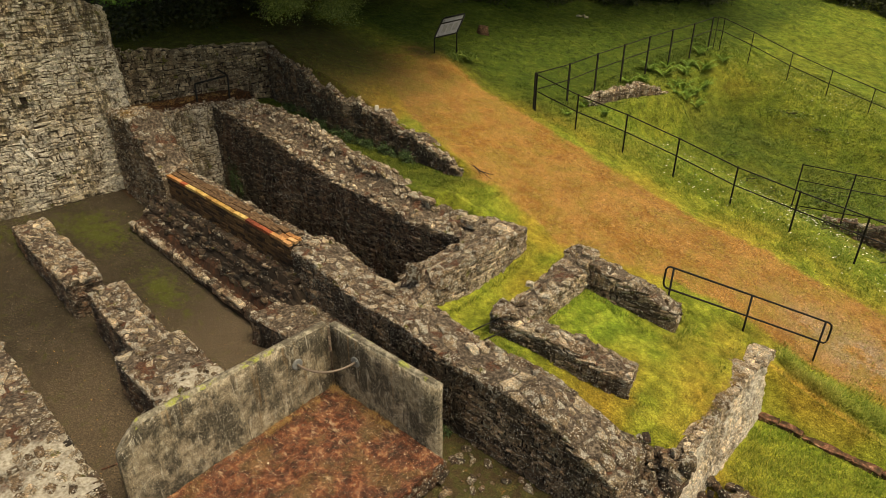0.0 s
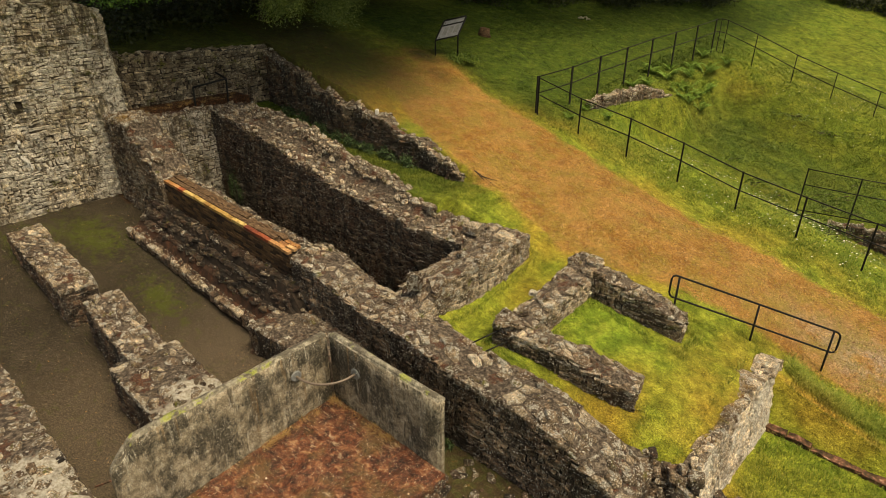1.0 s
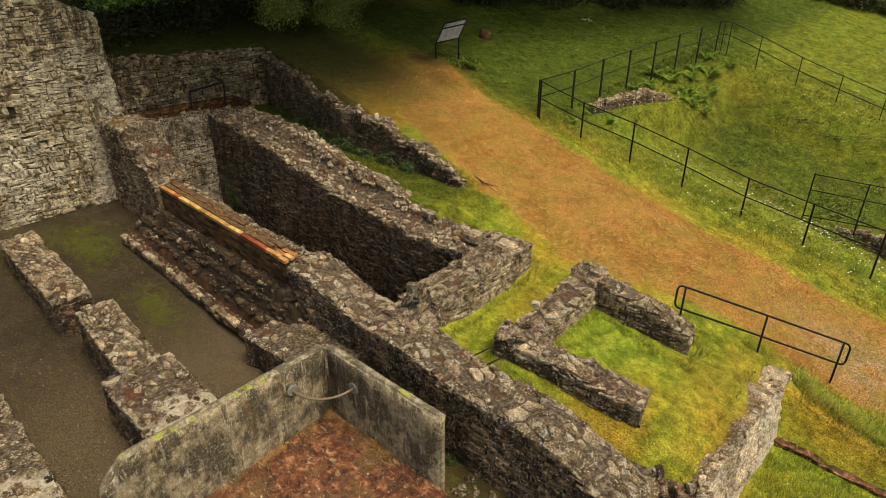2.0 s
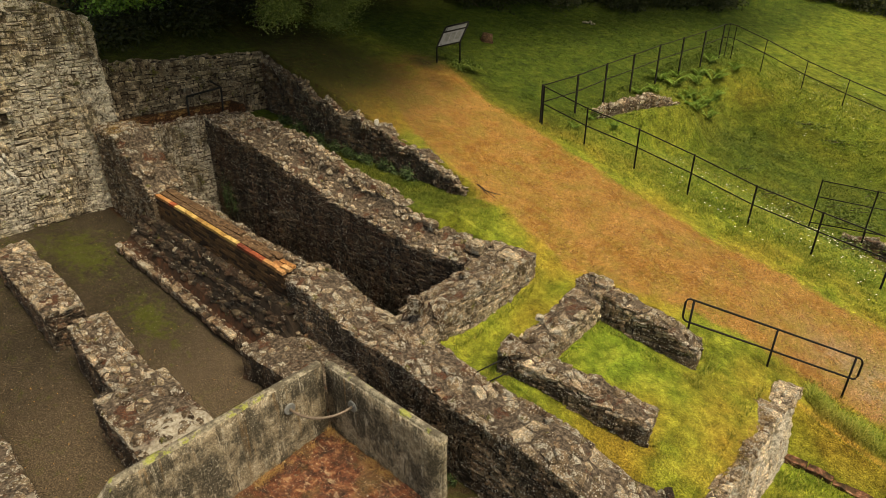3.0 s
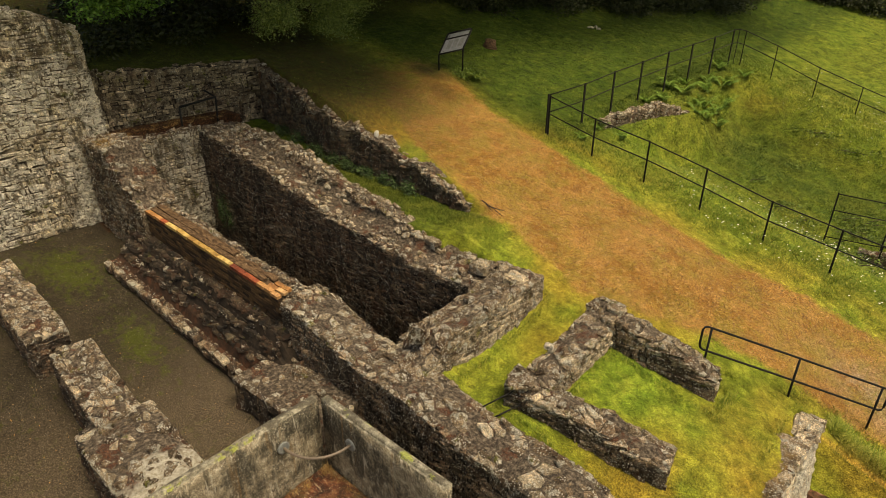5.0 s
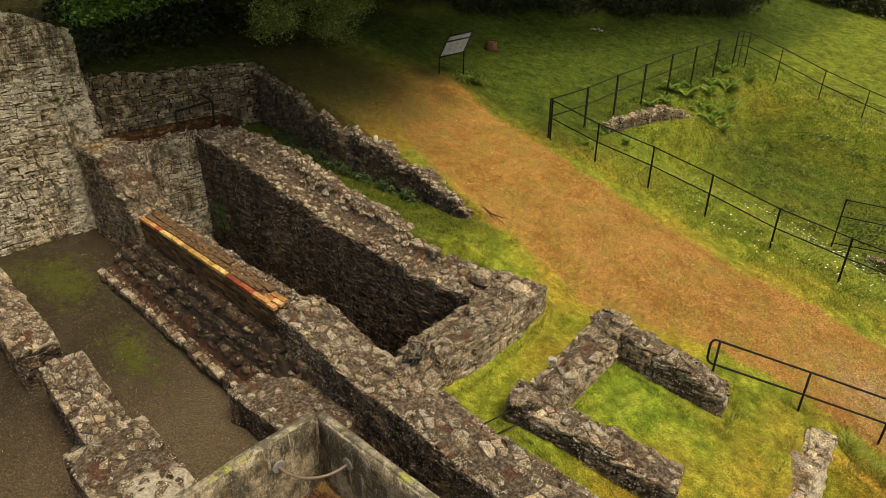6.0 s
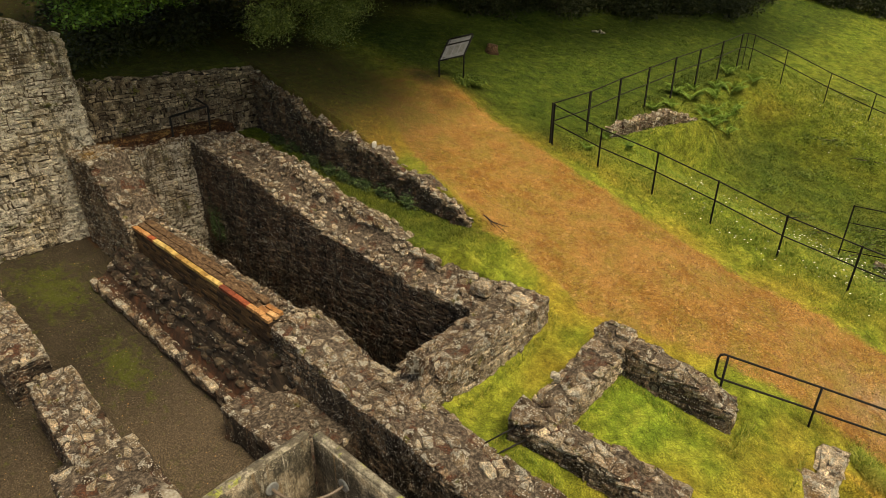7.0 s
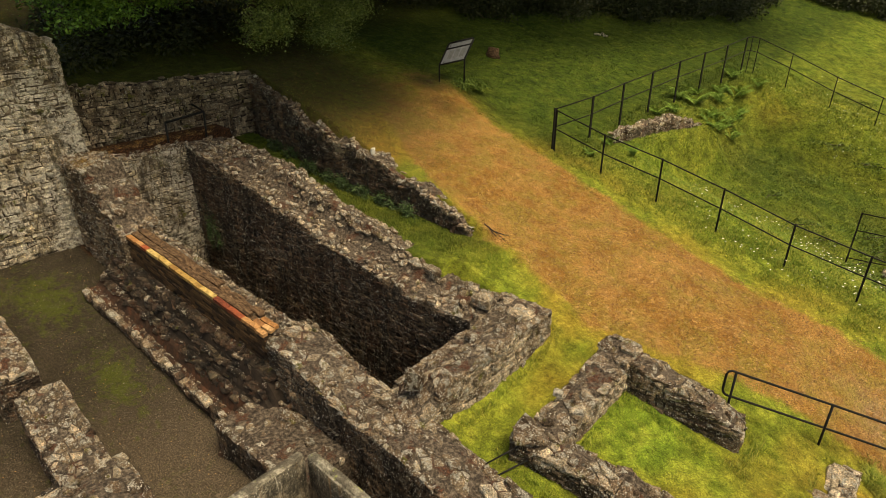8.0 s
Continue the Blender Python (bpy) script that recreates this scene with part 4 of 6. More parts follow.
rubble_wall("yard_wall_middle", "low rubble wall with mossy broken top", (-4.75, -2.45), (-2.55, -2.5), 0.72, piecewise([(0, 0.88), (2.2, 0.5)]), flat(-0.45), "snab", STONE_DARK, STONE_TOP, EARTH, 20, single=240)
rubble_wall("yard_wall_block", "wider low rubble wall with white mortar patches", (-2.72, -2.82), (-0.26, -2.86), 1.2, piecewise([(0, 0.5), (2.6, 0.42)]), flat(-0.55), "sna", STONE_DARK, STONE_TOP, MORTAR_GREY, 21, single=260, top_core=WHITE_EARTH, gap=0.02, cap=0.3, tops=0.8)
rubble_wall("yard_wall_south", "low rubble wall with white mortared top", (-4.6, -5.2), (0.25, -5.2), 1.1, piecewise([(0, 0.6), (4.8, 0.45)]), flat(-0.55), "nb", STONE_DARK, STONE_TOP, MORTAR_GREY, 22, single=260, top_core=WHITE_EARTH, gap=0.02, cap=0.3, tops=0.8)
# U-shaped wall on the lawn
rubble_wall("lawn_wall_south", "knee-high rubble wall on the lawn", (1.95, 2.33), (4.62, 2.86), 0.55, piecewise([(0, 0.98), (0.5, 0.85), (2.0, 0.62), (2.72, 0.42)]), piecewise([(0, 0.3), (2.8, -0.5)]), "snab", STONE_MID, STONE_TOP, EARTH, 23, single=240, cap=0.27, focus=(5, 1, 1))
rubble_wall("lawn_wall_west", "rubble cross wall with white stone on the lawn", (2.55, 2.75), (2.62, 5.25), 0.6, piecewise([(0, 0.85), (1.0, 1.05), (2.0, 1.15), (2.3, 1.35), (2.5, 1.35)]), piecewise([(0, 0.35), (2.5, 0.5)]), "snb", STONE_GREY, STONE_TOP, EARTH, 24, single=240, cap=0.27, focus=(5, 1, 1))
rubble_wall("lawn_wall_north", "short rubble wall with broken end beside the path", (2.6, 4.85), (4.5, 5.15), 0.5, piecewise([(0, 1.22), (0.6, 1.05), (1.3, 0.85), (1.7, 0.7), (1.92, 0.45)]), piecewise([(0, 0.4), (1.9, 0.15)]), "snb", STONE_MID, STONE_TOP, EARTH, 25, single=240, cap=0.27, focus=(5, 1, 1))
# retaining walls
rubble_wall("retaining_wall_east", "pale leaning retaining wall below the lawn", (5.82, 1.5), (6.1, 6.6), 0.26, piecewise([(0, -0.45), (1.0, -0.3), (1.8, -0.16), (3.5, -0.1), (4.4, -0.14), (5.1, -0.26)]), flat(-1.7), "sab", STONE_LIME, STONE_GREY, STONE_LIME, 26, single=200, focus=(7, 0, 0), course=0.09, length=0.16, cap=0.2, batter=0.13, fill=0.93, relief=0.012, gap=0.004, tops=0.85, ragged=0.025, loose=0.0, worn=0.15, top_core=EARTH)
rubble_wall("retaining_wall_back", "coursed rubble retaining wall under the trees", (-10.6, 1.0), (-10.45, 6.15), 0.5, piecewise([(0, 4.6), (2.0, 4.5), (5.15, 4.35)]), flat(2.6), "s", STONE_WEST, STONE_WEST, MORTAR_DARK, 27, single=280, focus=(-10, 3, 4), course=0.13, length=0.23, relief=0.02, gap=0.008)
rubble_wall("alley_wall", "low dark retaining wall beside the grass alley", (-10.4, 5.98), (-1.95, 6.05), 0.4, piecewise([(0, 4.3), (1.5, 3.8), (3.0, 3.3), (5.0, 2.98), (6.6, 2.62), (7.6, 2.3), (8.4, 1.95)]), piecewise([(0, 2.6), (8.4, 1.6)]), "sb", STONE_DARK, STONE_TOP, EARTH, 28, single=280, focus=(-2, 6, 2), ragged=0.14, course=0.12, length=0.24, relief=0.035, gap=0.012, tilt=0.25, cap=0.24, loose=0.3)

# ---- brick-faced stretch of the main wall ----
facing = thing("brick_facing", "sooty brick facing with a course of orange bricks on top", "brick wall")
b0, b1 = Vector((-7.5, 0.74, 1.90)), Vector((-2.42, 1.0, 1.39))
bdir = (b1 - b0).normalized()
bleft = Vector((-bdir.y, bdir.x, 0)).normalized()
bup = bdir.cross(bleft)
btilt = Matrix((bdir, bleft, bup)).transposed().to_4x4()
blen = (b1 - b0).length
unit_brick = box((-0.5, -0.5, -0.5), (0.5, 0.5, 0.5), 0.05)
brick_mes = {}
for tone, mat in (("buff", YELLOW_BRICK), ("red", RED_BRICK), ("orange", ORANGE_BRICK), ("sooty", SOOTY)):
    brick_mes[tone] = bpy.data.meshes.new("brick")
    unit_brick.to_mesh(brick_mes[tone])
    brick_mes[tone].materials.append(mat)
unit_brick.free()
rb = random.Random(5)
core = box((0.0, 0.05, -0.85), (blen, 0.5, -0.12), 0.02, 3, 0.02)
bmesh.ops.transform(core, matrix=Matrix.Translation(b0) @ btilt, verts=core.verts[:])
part("core", core, MORTAR_DARK, facing)


def lay_brick(me, s, q, z, size, parent, loose=1.0):
    ob = new("brick", me)
    ob.parent = parent
    turn = Euler([radians(rb.gauss(0, 1.2 * loose)) for _ in range(3)]).to_matrix().to_4x4()
    ob.matrix_basis = Matrix.Translation(b0) @ btilt @ Matrix.Translation((s, q, z)) @ turn @ Matrix.Diagonal((*size, 1))
    return ob


for k in range(int(blen / 0.228)):
    s = 0.114 + 0.228 * k
    along_f = s / blen
    tone = "orange" if along_f < 0.13 or along_f > 0.86 else "red" if along_f < 0.17 or 0.66 < along_f < 0.86 or 0.56 < along_f < 0.6 else "buff"
    lay_brick(brick_mes[tone], s, 0.055 + rb.gauss(0, 0.006), -0.035 + rb.gauss(0, 0.004), (0.218, 0.11, 0.07), facing)
    if k >= int(blen / 0.228) - 2:
        for extra in (0.17, 0.29):
            lay_brick(brick_mes["orange"], s + rb.gauss(0, 0.02), extra, -0.03 + rb.gauss(0, 0.01), (0.218, 0.105, 0.07), facing, 4)
for row in range(9):
    s = -0.05 if row % 2 else 0.06
    while s < blen - 0.1:
        if rb.random() < 0.96:
            lay_brick(brick_mes["sooty"], s + 0.11, 0.06 + rb.gauss(0, 0.007), -0.115 - 0.078 * row, (0.216, 0.11, 0.068), facing)
        s += 0.226
# rotten timber sill lying behind the bricks
sill = thing("timber_sill", "rotten timber sill lying on the wall top", "beam")
for s0, s1, q0, q1, low, wob, sd in ((-0.05, 4.35, 0.125, 0.27, 0.0, 0.03, 3), (0.05, 3.1, 0.28, 0.47, 0.0, 0.04, 5), (4.38, 4.95, 0.14, 0.26, 0.03, 0.05, 4), (3.15, 4.5, 0.29, 0.44, 0.03, 0.06, 9)):
    bm = box((s0, q0, -0.14 - low), (s1, q1, 0.005 - low), 0.02, 9, wob, sd)
    bmesh.ops.transform(bm, matrix=Matrix.Translation(b0) @ btilt, verts=bm.verts[:])
    part("plank", bm, TIMBER, sill)
crumbs = thing("wall_crumbs", "broken stone and brick crumbs along the timber sill", "rubble")
rows = []
for i in range(60):
    a = rb.choice((0.04, 0.06, 0.08, 0.12, 0.18))
    rows.append((rb.randrange(60, 84), Matrix.Translation(b0) @ btilt @ Matrix.Translation((rb.uniform(0.0, blen), 0.52 + rb.gauss(0, 0.025), -0.045 + rb.gauss(0, 0.015))) @ Euler((rb.gauss(0, .2), rb.gauss(0, .2), rb.uniform(0, 6))).to_matrix().to_4x4() @ Matrix.Diagonal((a, a * 0.7, a * 0.5, 1)), STONE_TOP if rb.random() < 0.6 else STONE_DARK))
lay_stones(crumbs, rows, 60, (-3, 0, 2))

# ---- rubble bank with its kerb in front of the bricks ----
bank = thing("rubble_bank", "bank of dark tumbled rubble below the brick facing", "rubble")
kerb_y = piecewise([(-8.0, -0.24), (-5.6, 0.0), (-2.7, 0.12)])
kerb_z = piecewise([(-8.0, 0.70), (-7.0, 0.45), (-5.6, 0.17), (-4.6, 0.0), (-3.2, -0.16), (-2.6, -0.2)])
face_y = lambda x: 0.74 + 0.051 * (x + 7.5)
face_z = lambda x: 1.90 - 0.1 * (x + 7.5) - 0.72


def bank_z(x, y):
    f = (y - kerb_y(x)) / (face_y(x) - kerb_y(x))
    low = kerb_z(x)
    if f < 0.3:
        return low + 0.02 * f
    g = min(1.0, (f - 0.3) / 0.6) * 3.0 + 0.25 * noise.noise(Vector((x * 1.3, 2.0, 3)))
    g = (math.floor(g) + min(1.0, max(0.0, (g % 1.0) / 0.35))) / 3.0
    return low + (face_z(x) - low) * max(0.0, min(1.0, g)) + 0.05 * noise.noise(Vector((x * 2.5, y * 4, 3)))


bx = np.linspace(-8.0, -1.75, 70)
verts, quads_b = [], []
for i, x in enumerate(bx):
    x = float(x)
    verts.append((x, kerb_y(x) + 0.02, kerb_z(x) - 0.6))
    for j in range(14):
        y = kerb_y(x) + (face_y(x) + 0.1 - kerb_y(x)) * j / 13
        verts.append((x, y, bank_z(x, y) + (0.0 - bank_z(x, y)) * float(smooth((x + 2.45) / 0.7))))
for i in range(69):
    for j in range(14):
        a = i * 15 + j
        quads_b.append((a, a + 15, a + 16, a + 1))
bank_me = mesh_of("bank_core", verts, quads_b, MORTAR_DARK)
bank_me.materials.append(LITTER)
bank_me.polygons.foreach_set("material_index", [1 if k % 14 in (2, 3, 4, 5) else 0 for k in range(len(quads_b))])
part("bank_core", bank_me, MORTAR_DARK, bank)
rows = []
rk = random.Random(31)
for step in range(18):
    x = -8.0 - rk.uniform(0, 0.2)
    while x < -2.3:
        ln = rk.choice((0.07, 0.1, 0.14, 0.2, 0.3)) * rk.uniform(0.8, 1.2)
        f = 0.36 + 0.62 * (step + rk.uniform(-0.4, 0.4)) / 17
        xx = min(x + ln / 2, -2.35)
        y = kerb_y(xx) + f * (face_y(xx) - kerb_y(xx))
        tall = rk.uniform(0.04, 0.11)
        m = Matrix.Translation((xx, y + 0.05, bank_z(xx, y) + rk.uniform(-0.03, 0.035))) @ Euler((radians(rk.gauss(-6, 11)), radians(rk.gauss(5, 9)), rk.gauss(0.0, 0.35))).to_matrix().to_4x4() @ Matrix.Diagonal((ln * 1.1, rk.uniform(0.09, 0.2), tall, 1))
        if rk.random() < 0.86:
            rows.append((rk.randrange(60, 84) if rk.random() < 0.5 else rk.randrange(36, 60), m, STONE_WET if rk.random() < 0.93 else STONE_TOP))
        x += ln * rk.uniform(0.8, 1.15)
x = -8.0
while x < -2.55:
    ln = rk.uniform(0.12, 0.3)
    for low in (0.0, 0.12):
        m = Matrix.Translation((x + ln / 2, kerb_y(x) + 0.05 + rk.gauss(0, 0.012), kerb_z(x) - 0.03 - low + rk.gauss(0, 0.012))) @ Euler((radians(rk.gauss(0, 6)), radians(8), rk.gauss(0.05, 0.08))).to_matrix().to_4x4() @ Matrix.Diagonal((ln * 1.02, rk.uniform(0.12, 0.2), 0.13, 1))
        rows.append((rk.randrange(36, 60), m, STONE_TOP if low == 0 and rk.random() < 0.6 else STONE_DARK))
    x += ln
for i in range(320):
    x = rk.uniform(-8.0, -2.5)
    y = kerb_y(x) + (0.08 + 0.34 * rk.random() ** 1.3) * (face_y(x) - kerb_y(x)) * 0.9
    a = rk.choice((0.025, 0.04, 0.055, 0.08, 0.11))
    rows.append((rk.randrange(36, 84), Matrix.Translation((x, y + 0.08, bank_z(x, y) + 0.006)) @ Euler((rk.gauss(0, .25), rk.gauss(0, .25), rk.uniform(0, 6))).to_matrix().to_4x4() @ Matrix.Diagonal((a, a * 0.75, a * 0.45, 1)), STONE_DARK if rk.random() < 0.75 else STONE_TOP))
for i in range(22):
    x, f = rk.uniform(-2.75, -1.7), rk.random()
    y = 0.68 + 0.32 * f
    a = rk.choice((0.08, 0.12, 0.17, 0.22))
    m = Matrix.Translation((x, y, 0.06 + 0.6 * f * f * min(1.0, (-0.5 - x) / 1.2))) @ Euler((radians(rk.gauss(20, 14)), radians(rk.gauss(0, 14)), rk.gauss(0, 0.6))).to_matrix().to_4x4() @ Matrix.Diagonal((a, a * 0.7, a * 0.5, 1))
    rows.append((rk.randrange(12, 36), m, STONE_DARK if rk.random() < 0.6 else STONE_TOP))
lay_stones(bank, rows, 290, (-4, -2, 1))

# ---- plinth beside the bank ----
rubble_wall("stone_plinth", "low square masonry plinth with earthy top", (-2.5, -0.2), (-0.15, -0.1), 1.1, piecewise([(0, 0.19), (2.4, 0.2)]), flat(-0.6), "sa", STONE_DARK, STONE_TOP, EARTH, 41, single=120, cap=0.22, tops=0.22, ragged=0.015, bumpy=0.3, loose=0.03, worn=0.25, category="plinth", length=0.4, course=0.14)
boulder = thing("boulder", "round lichened boulder resting on the plinth", "boulder")
bm = bmesh.new()
bmesh.ops.create_icosphere(bm, subdivisions=3, radius=0.17)
for v in bm.verts:
    v.co = Vector((v.co.x * 1.1, v.co.y * 0.9, v.co.z * 0.85)) + 0.05 * noise.noise_vector(v.co * 9) + Vector((-1.62, 0.72, 0.2))
part("stone", bm, STONE_TOP, boulder)

# ---- concrete panels, pipe and rusty floor ----
panels = thing("concrete_tank_wall", "two stained thin concrete panels meeting at a corner", "concrete wall")


def panel_mesh(outline, depth, axis, material_name):
    """A flat upright panel from an outline of (along, height), thick along the other axis, with roughened edges."""
    bm = bmesh.new()
    ring = [bm.verts.new((u, 0, z) if axis == "x" else (0, u, z)) for u, z in outline]
    face = bm.faces.new(ring)
    out = bmesh.ops.extrude_face_region(bm, geom=[face])
    push = Vector((0, depth, 0)) if axis == "x" else Vector((depth, 0, 0))
    for v in [g for g in out["geom"] if isinstance(g, bmesh.types.BMVert)]:
        v.co += push
    bmesh.ops.recalc_face_normals(bm, faces=bm.faces[:])
    bmesh.ops.bevel(bm, geom=bm.edges[:], offset=0.035, segments=3, affect="EDGES")
    bmesh.ops.triangulate(bm, faces=[f for f in bm.faces if len(f.verts) > 4])
    bmesh.ops.subdivide_edges(bm, edges=[e for e in bm.edges if e.calc_length() > 0.3], cuts=7, use_grid_fill=True)
    for v in bm.verts:
        v.co += 0.012 * noise.noise_vector(v.co * 4.3) + 0.012 * noise.noise_vector(v.co * 15)
    bm.normal_update()
    return bm


short = part("panel", panel_mesh([(0.02, -0.75), (2.71, -0.8), (2.72, 0.995), (0.02, 1.0)], 0.16, "x", ""), CONCRETE, panels, "short stained concrete panel")
long_ = part("panel", panel_mesh([(-3.86, -0.9), (0.0, -0.75), (0.0, 1.0), (-3.42, 1.0), (-3.80, 0.62)], -0.16, "y", ""), CONCRETE, panels, "long concrete panel with sloped end")
for pan in (short, long_):
    pan.data.materials.append(COPING)
    pan.data.polygons.foreach_set("use_smooth", [True] * len(pan.data.polygons))
    for p in pan.data.polygons:
        if p.center.z > 0.945 or (p.normal.z > 0.3 and p.center.z > 0.4):
            p.material_index = 1
part("rod", tube([(-0.06, -3.74, 0.30), (-0.2, -3.8, 0.33), (-0.36, -3.98, 0.24)], 0.014, 6), RED, panels, "thin rusty reinforcing rod")
handle = thing("curved_pipe", "curved brown pipe bolted between two concrete panels", "pipe")
arc = [(0.74 * math.sin(a), -0.74 * math.cos(a), 0.48 - 0.035 * math.sin(2 * a)) for a in np.linspace(0.0, math.pi / 2, 20)]
part("tube", tube(arc, 0.024, 10), PIPE, handle)
for at, axis in (((0.012, -0.74, 0.48), (1, 0, 0)), ((0.74, -0.012, 0.48), (0, -1, 0))):
    a, ax = Vector(at), Vector(axis)
    fl = part("flange", tube([a - ax * 0.012, a + ax * 0.012, a + ax * 0.016], [0.105, 0.105, 0.085], 20), FLANGE, handle, "round grey flange")
    side = ax.cross(Vector((0, 0, 1)))
    for k in range(4):
        c = a + 0.075 * (math.cos(k * 1.571 + 0.785) * side + math.sin(k * 1.571 + 0.785) * Vector((0, 0, 1)))
        part("bolt", tube([c, c + ax * 0.028], 0.011, 6), FLANGE, fl)
floor_bm = bmesh.new()
nfx, nfy = 60, 80
grid = [[floor_bm.verts.new((0.03 + 2.83 * i / nfx + (0.06 * noise.noise(Vector((0, j * 0.4, 1))) if i == nfx else 0), -0.02 - 3.95 * j / nfy, -0.41 - 0.05 * j / nfy * 4 + 0.03 * noise.noise(Vector((i * 0.13, j * 0.13, 2))) + 0.018 * noise.noise(Vector((i * 0.5, j * 0.5, 5))))) for j in range(nfy + 1)] for i in range(nfx + 1)]
for i in range(nfx):
    for j in range(nfy):
        floor_bm.faces.new((grid[i][j], grid[i][j + 1], grid[i + 1][j + 1], grid[i + 1][j]))
edge = [grid[nfx][j] for j in range(nfy + 1)]
lower = [floor_bm.verts.new((v.co.x - 0.02, v.co.y, v.co.z - 0.5)) for v in edge]
for j in range(nfy):
    floor_bm.faces.new((edge[j], edge[j + 1], lower[j + 1], lower[j]))
bmesh.ops.recalc_face_normals(floor_bm, faces=floor_bm.faces[:])
plate = thing("rusty_floor", "wet rust-stained floor between the concrete panels", "floor", kind="structure")
part("floor_bed", floor_bm, RUST, plate)
rows = []
rf = random.Random(77)
for i in range(150):
    j = rf.random()
    rows.append((rf.randrange(20), Matrix.Translation((2.84 + rf.gauss(0, 0.03), -0.02 - 3.9 * j, -0.47 - 0.2 * j - rf.uniform(0, 0.3))) @ Euler((0, 0, 1.57 + rf.gauss(0, 0.1))).to_matrix().to_4x4() @ Matrix.Diagonal((rf.uniform(0.1, 0.25), 0.12, rf.uniform(0.05, 0.1), 1)), STONE_DARK))
for i in range(170):
    x, j = 0.05 + 2.7 * rf.random() ** 0.8, rf.random()
    a = rf.choice((0.012, 0.018, 0.025, 0.04))
    rows.append((rf.randrange(20), Matrix.Translation((x, -0.05 - 3.8 * j, -0.41 - 0.2 * j + 0.01)) @ Euler((rf.gauss(0, .3), rf.gauss(0, .3), rf.uniform(0, 6))).to_matrix().to_4x4() @ Matrix.Diagonal((a, a * 0.8, a * 0.6, 1)), STONE_GREY))
lay_stones(plate, rows, 60, (3, -1, 0))

# ---- loose stones ----


def loose_stone(label, at, size, turn=0.0, material=STONE_TOP, seed=0):
    ob = thing("stone_block", label, "stone", at)
    bm = bmesh.new()
    bmesh.ops.create_cube(bm, size=1.0)
    bmesh.ops.bevel(bm, geom=bm.edges[:], offset=0.13, segments=2, affect="EDGES")
    bmesh.ops.subdivide_edges(bm, edges=bm.edges[:], cuts=2, use_grid_fill=True)
    for v in bm.verts:
        v.co += 0.16 * noise.noise_vector(v.co * 1.7 + Vector((seed * 3.3, 0, 0))) + 0.05 * noise.noise_vector(v.co * 6 + Vector((0, seed, 0)))
        v.co = Matrix.Rotation(turn, 3, "Z") @ Vector([v.co[i] * size[i] for i in range(3)])
    part("stone", bm, material, ob)
    return ob


loose_stone("large flat grey stone bedded in the lawn edge", (5.68, 4.2, -0.18), (0.5, 0.62, 0.16), 0.35, STONE_TOP, 1)
loose_stone("squared grey stone bedded at the wall head", (5.74, 5.15, -0.19), (0.5, 0.75, 0.16), 0.1, STONE_TOP, 2)
loose_stone("lichened end stone of the retaining wall", (5.9, 6.05, -0.26), (0.42, 0.7, 0.16), 0.1, STONE_GREY, 3)
loose_stone("white quartz stone lying on the lawn wall", (2.05, 3.5, 1.08), (0.15, 0.12, 0.1), 0.3, STONE_PALE, 4)
loose_stone("large flat slab stone on the lawn wall corner", (2.15, 2.5, 0.97), (0.42, 0.36, 0.12), 0.6, STONE_TOP, 5)
loose_stone("white quartz stone standing on the alley wall", (-5.33, 6.25, 2.96), (0.11, 0.18, 0.17), 0.8, QUARTZ, 6)
loose_stone("lichened boulder on the pit wall", (-0.3, 4.45, 1.42), (0.36, 0.3, 0.24), 0.4, STONE_TOP, 7)
loose_stone("grey block on the pit wall corner", (0.55, 4.55, 1.42), (0.4, 0.42, 0.2), 0.1, STONE_GREY, 8)
loose_stone("pale lichened stone on the pit wall", (-1.7, 4.55, 1.56), (0.36, 0.26, 0.16), -0.2, STONE_GREY, 9)
loose_stone("pointed stone standing on the wall junction", (0.32, 1.95, 1.36), (0.3, 0.26, 0.34), 0.7, STONE_TOP, 10)
loose_stone("grey stone beside the lower grass bank", (6.62, 3.35, -1.42), (0.3, 0.22, 0.2), 0.9, STONE_GREY, 11)

# broken rubble where the main wall meets the retaining wall
heap = thing("rubble_heap", "heap of fallen stones at the broken wall end", "rubble")
rows = []
rh = random.Random(91)
for i in range(330):
    x, y = rh.uniform(4.75, 6.3), rh.uniform(0.9, 3.0)
    edge_in = min(1.0, max(0.0, (x - 4.9) / 0.6))
    if y > 2.3 or (x < 5.15 and y > 1.5):
        continue
    z = 0.05 - 0.55 * edge_in * max(0.0, 1.0 - (y - 0.9) / 1.6) - rh.uniform(0, 0.3)
    if x > 6.0:
        z = rh.uniform(-1.5, -1.2)
    a = rh.choice((0.08, 0.12, 0.16, 0.2, 0.28))
    rows.append((rh.randrange(36, 84), Matrix.Translation((x, y, z)) @ Euler((rh.gauss(0, .35), rh.gauss(0, .35), rh.uniform(0, 6))).to_matrix().to_4x4() @ Matrix.Diagonal((a, a * rh.uniform(.6, .95), a * rh.uniform(.45, .7), 1)), STONE_TOP if rh.random() < 0.55 else STONE_DARK))
for i in range(90):
    x, y = rh.uniform(6.1, 7.2), rh.uniform(2.4, 3.7)
    a = rh.choice((0.1, 0.16, 0.24, 0.3))
    rows.append((rh.randrange(36, 84), Matrix.Translation((x, y, -1.5 + rh.uniform(-0.05, 0.12))) @ Euler((rh.gauss(0, .3), rh.gauss(0, .3), rh.uniform(0, 6))).to_matrix().to_4x4() @ Matrix.Diagonal((a, a * 0.7, a * 0.5, 1)), STONE_DARK))
lay_stones(heap, rows, 260, (6, 1, 0))
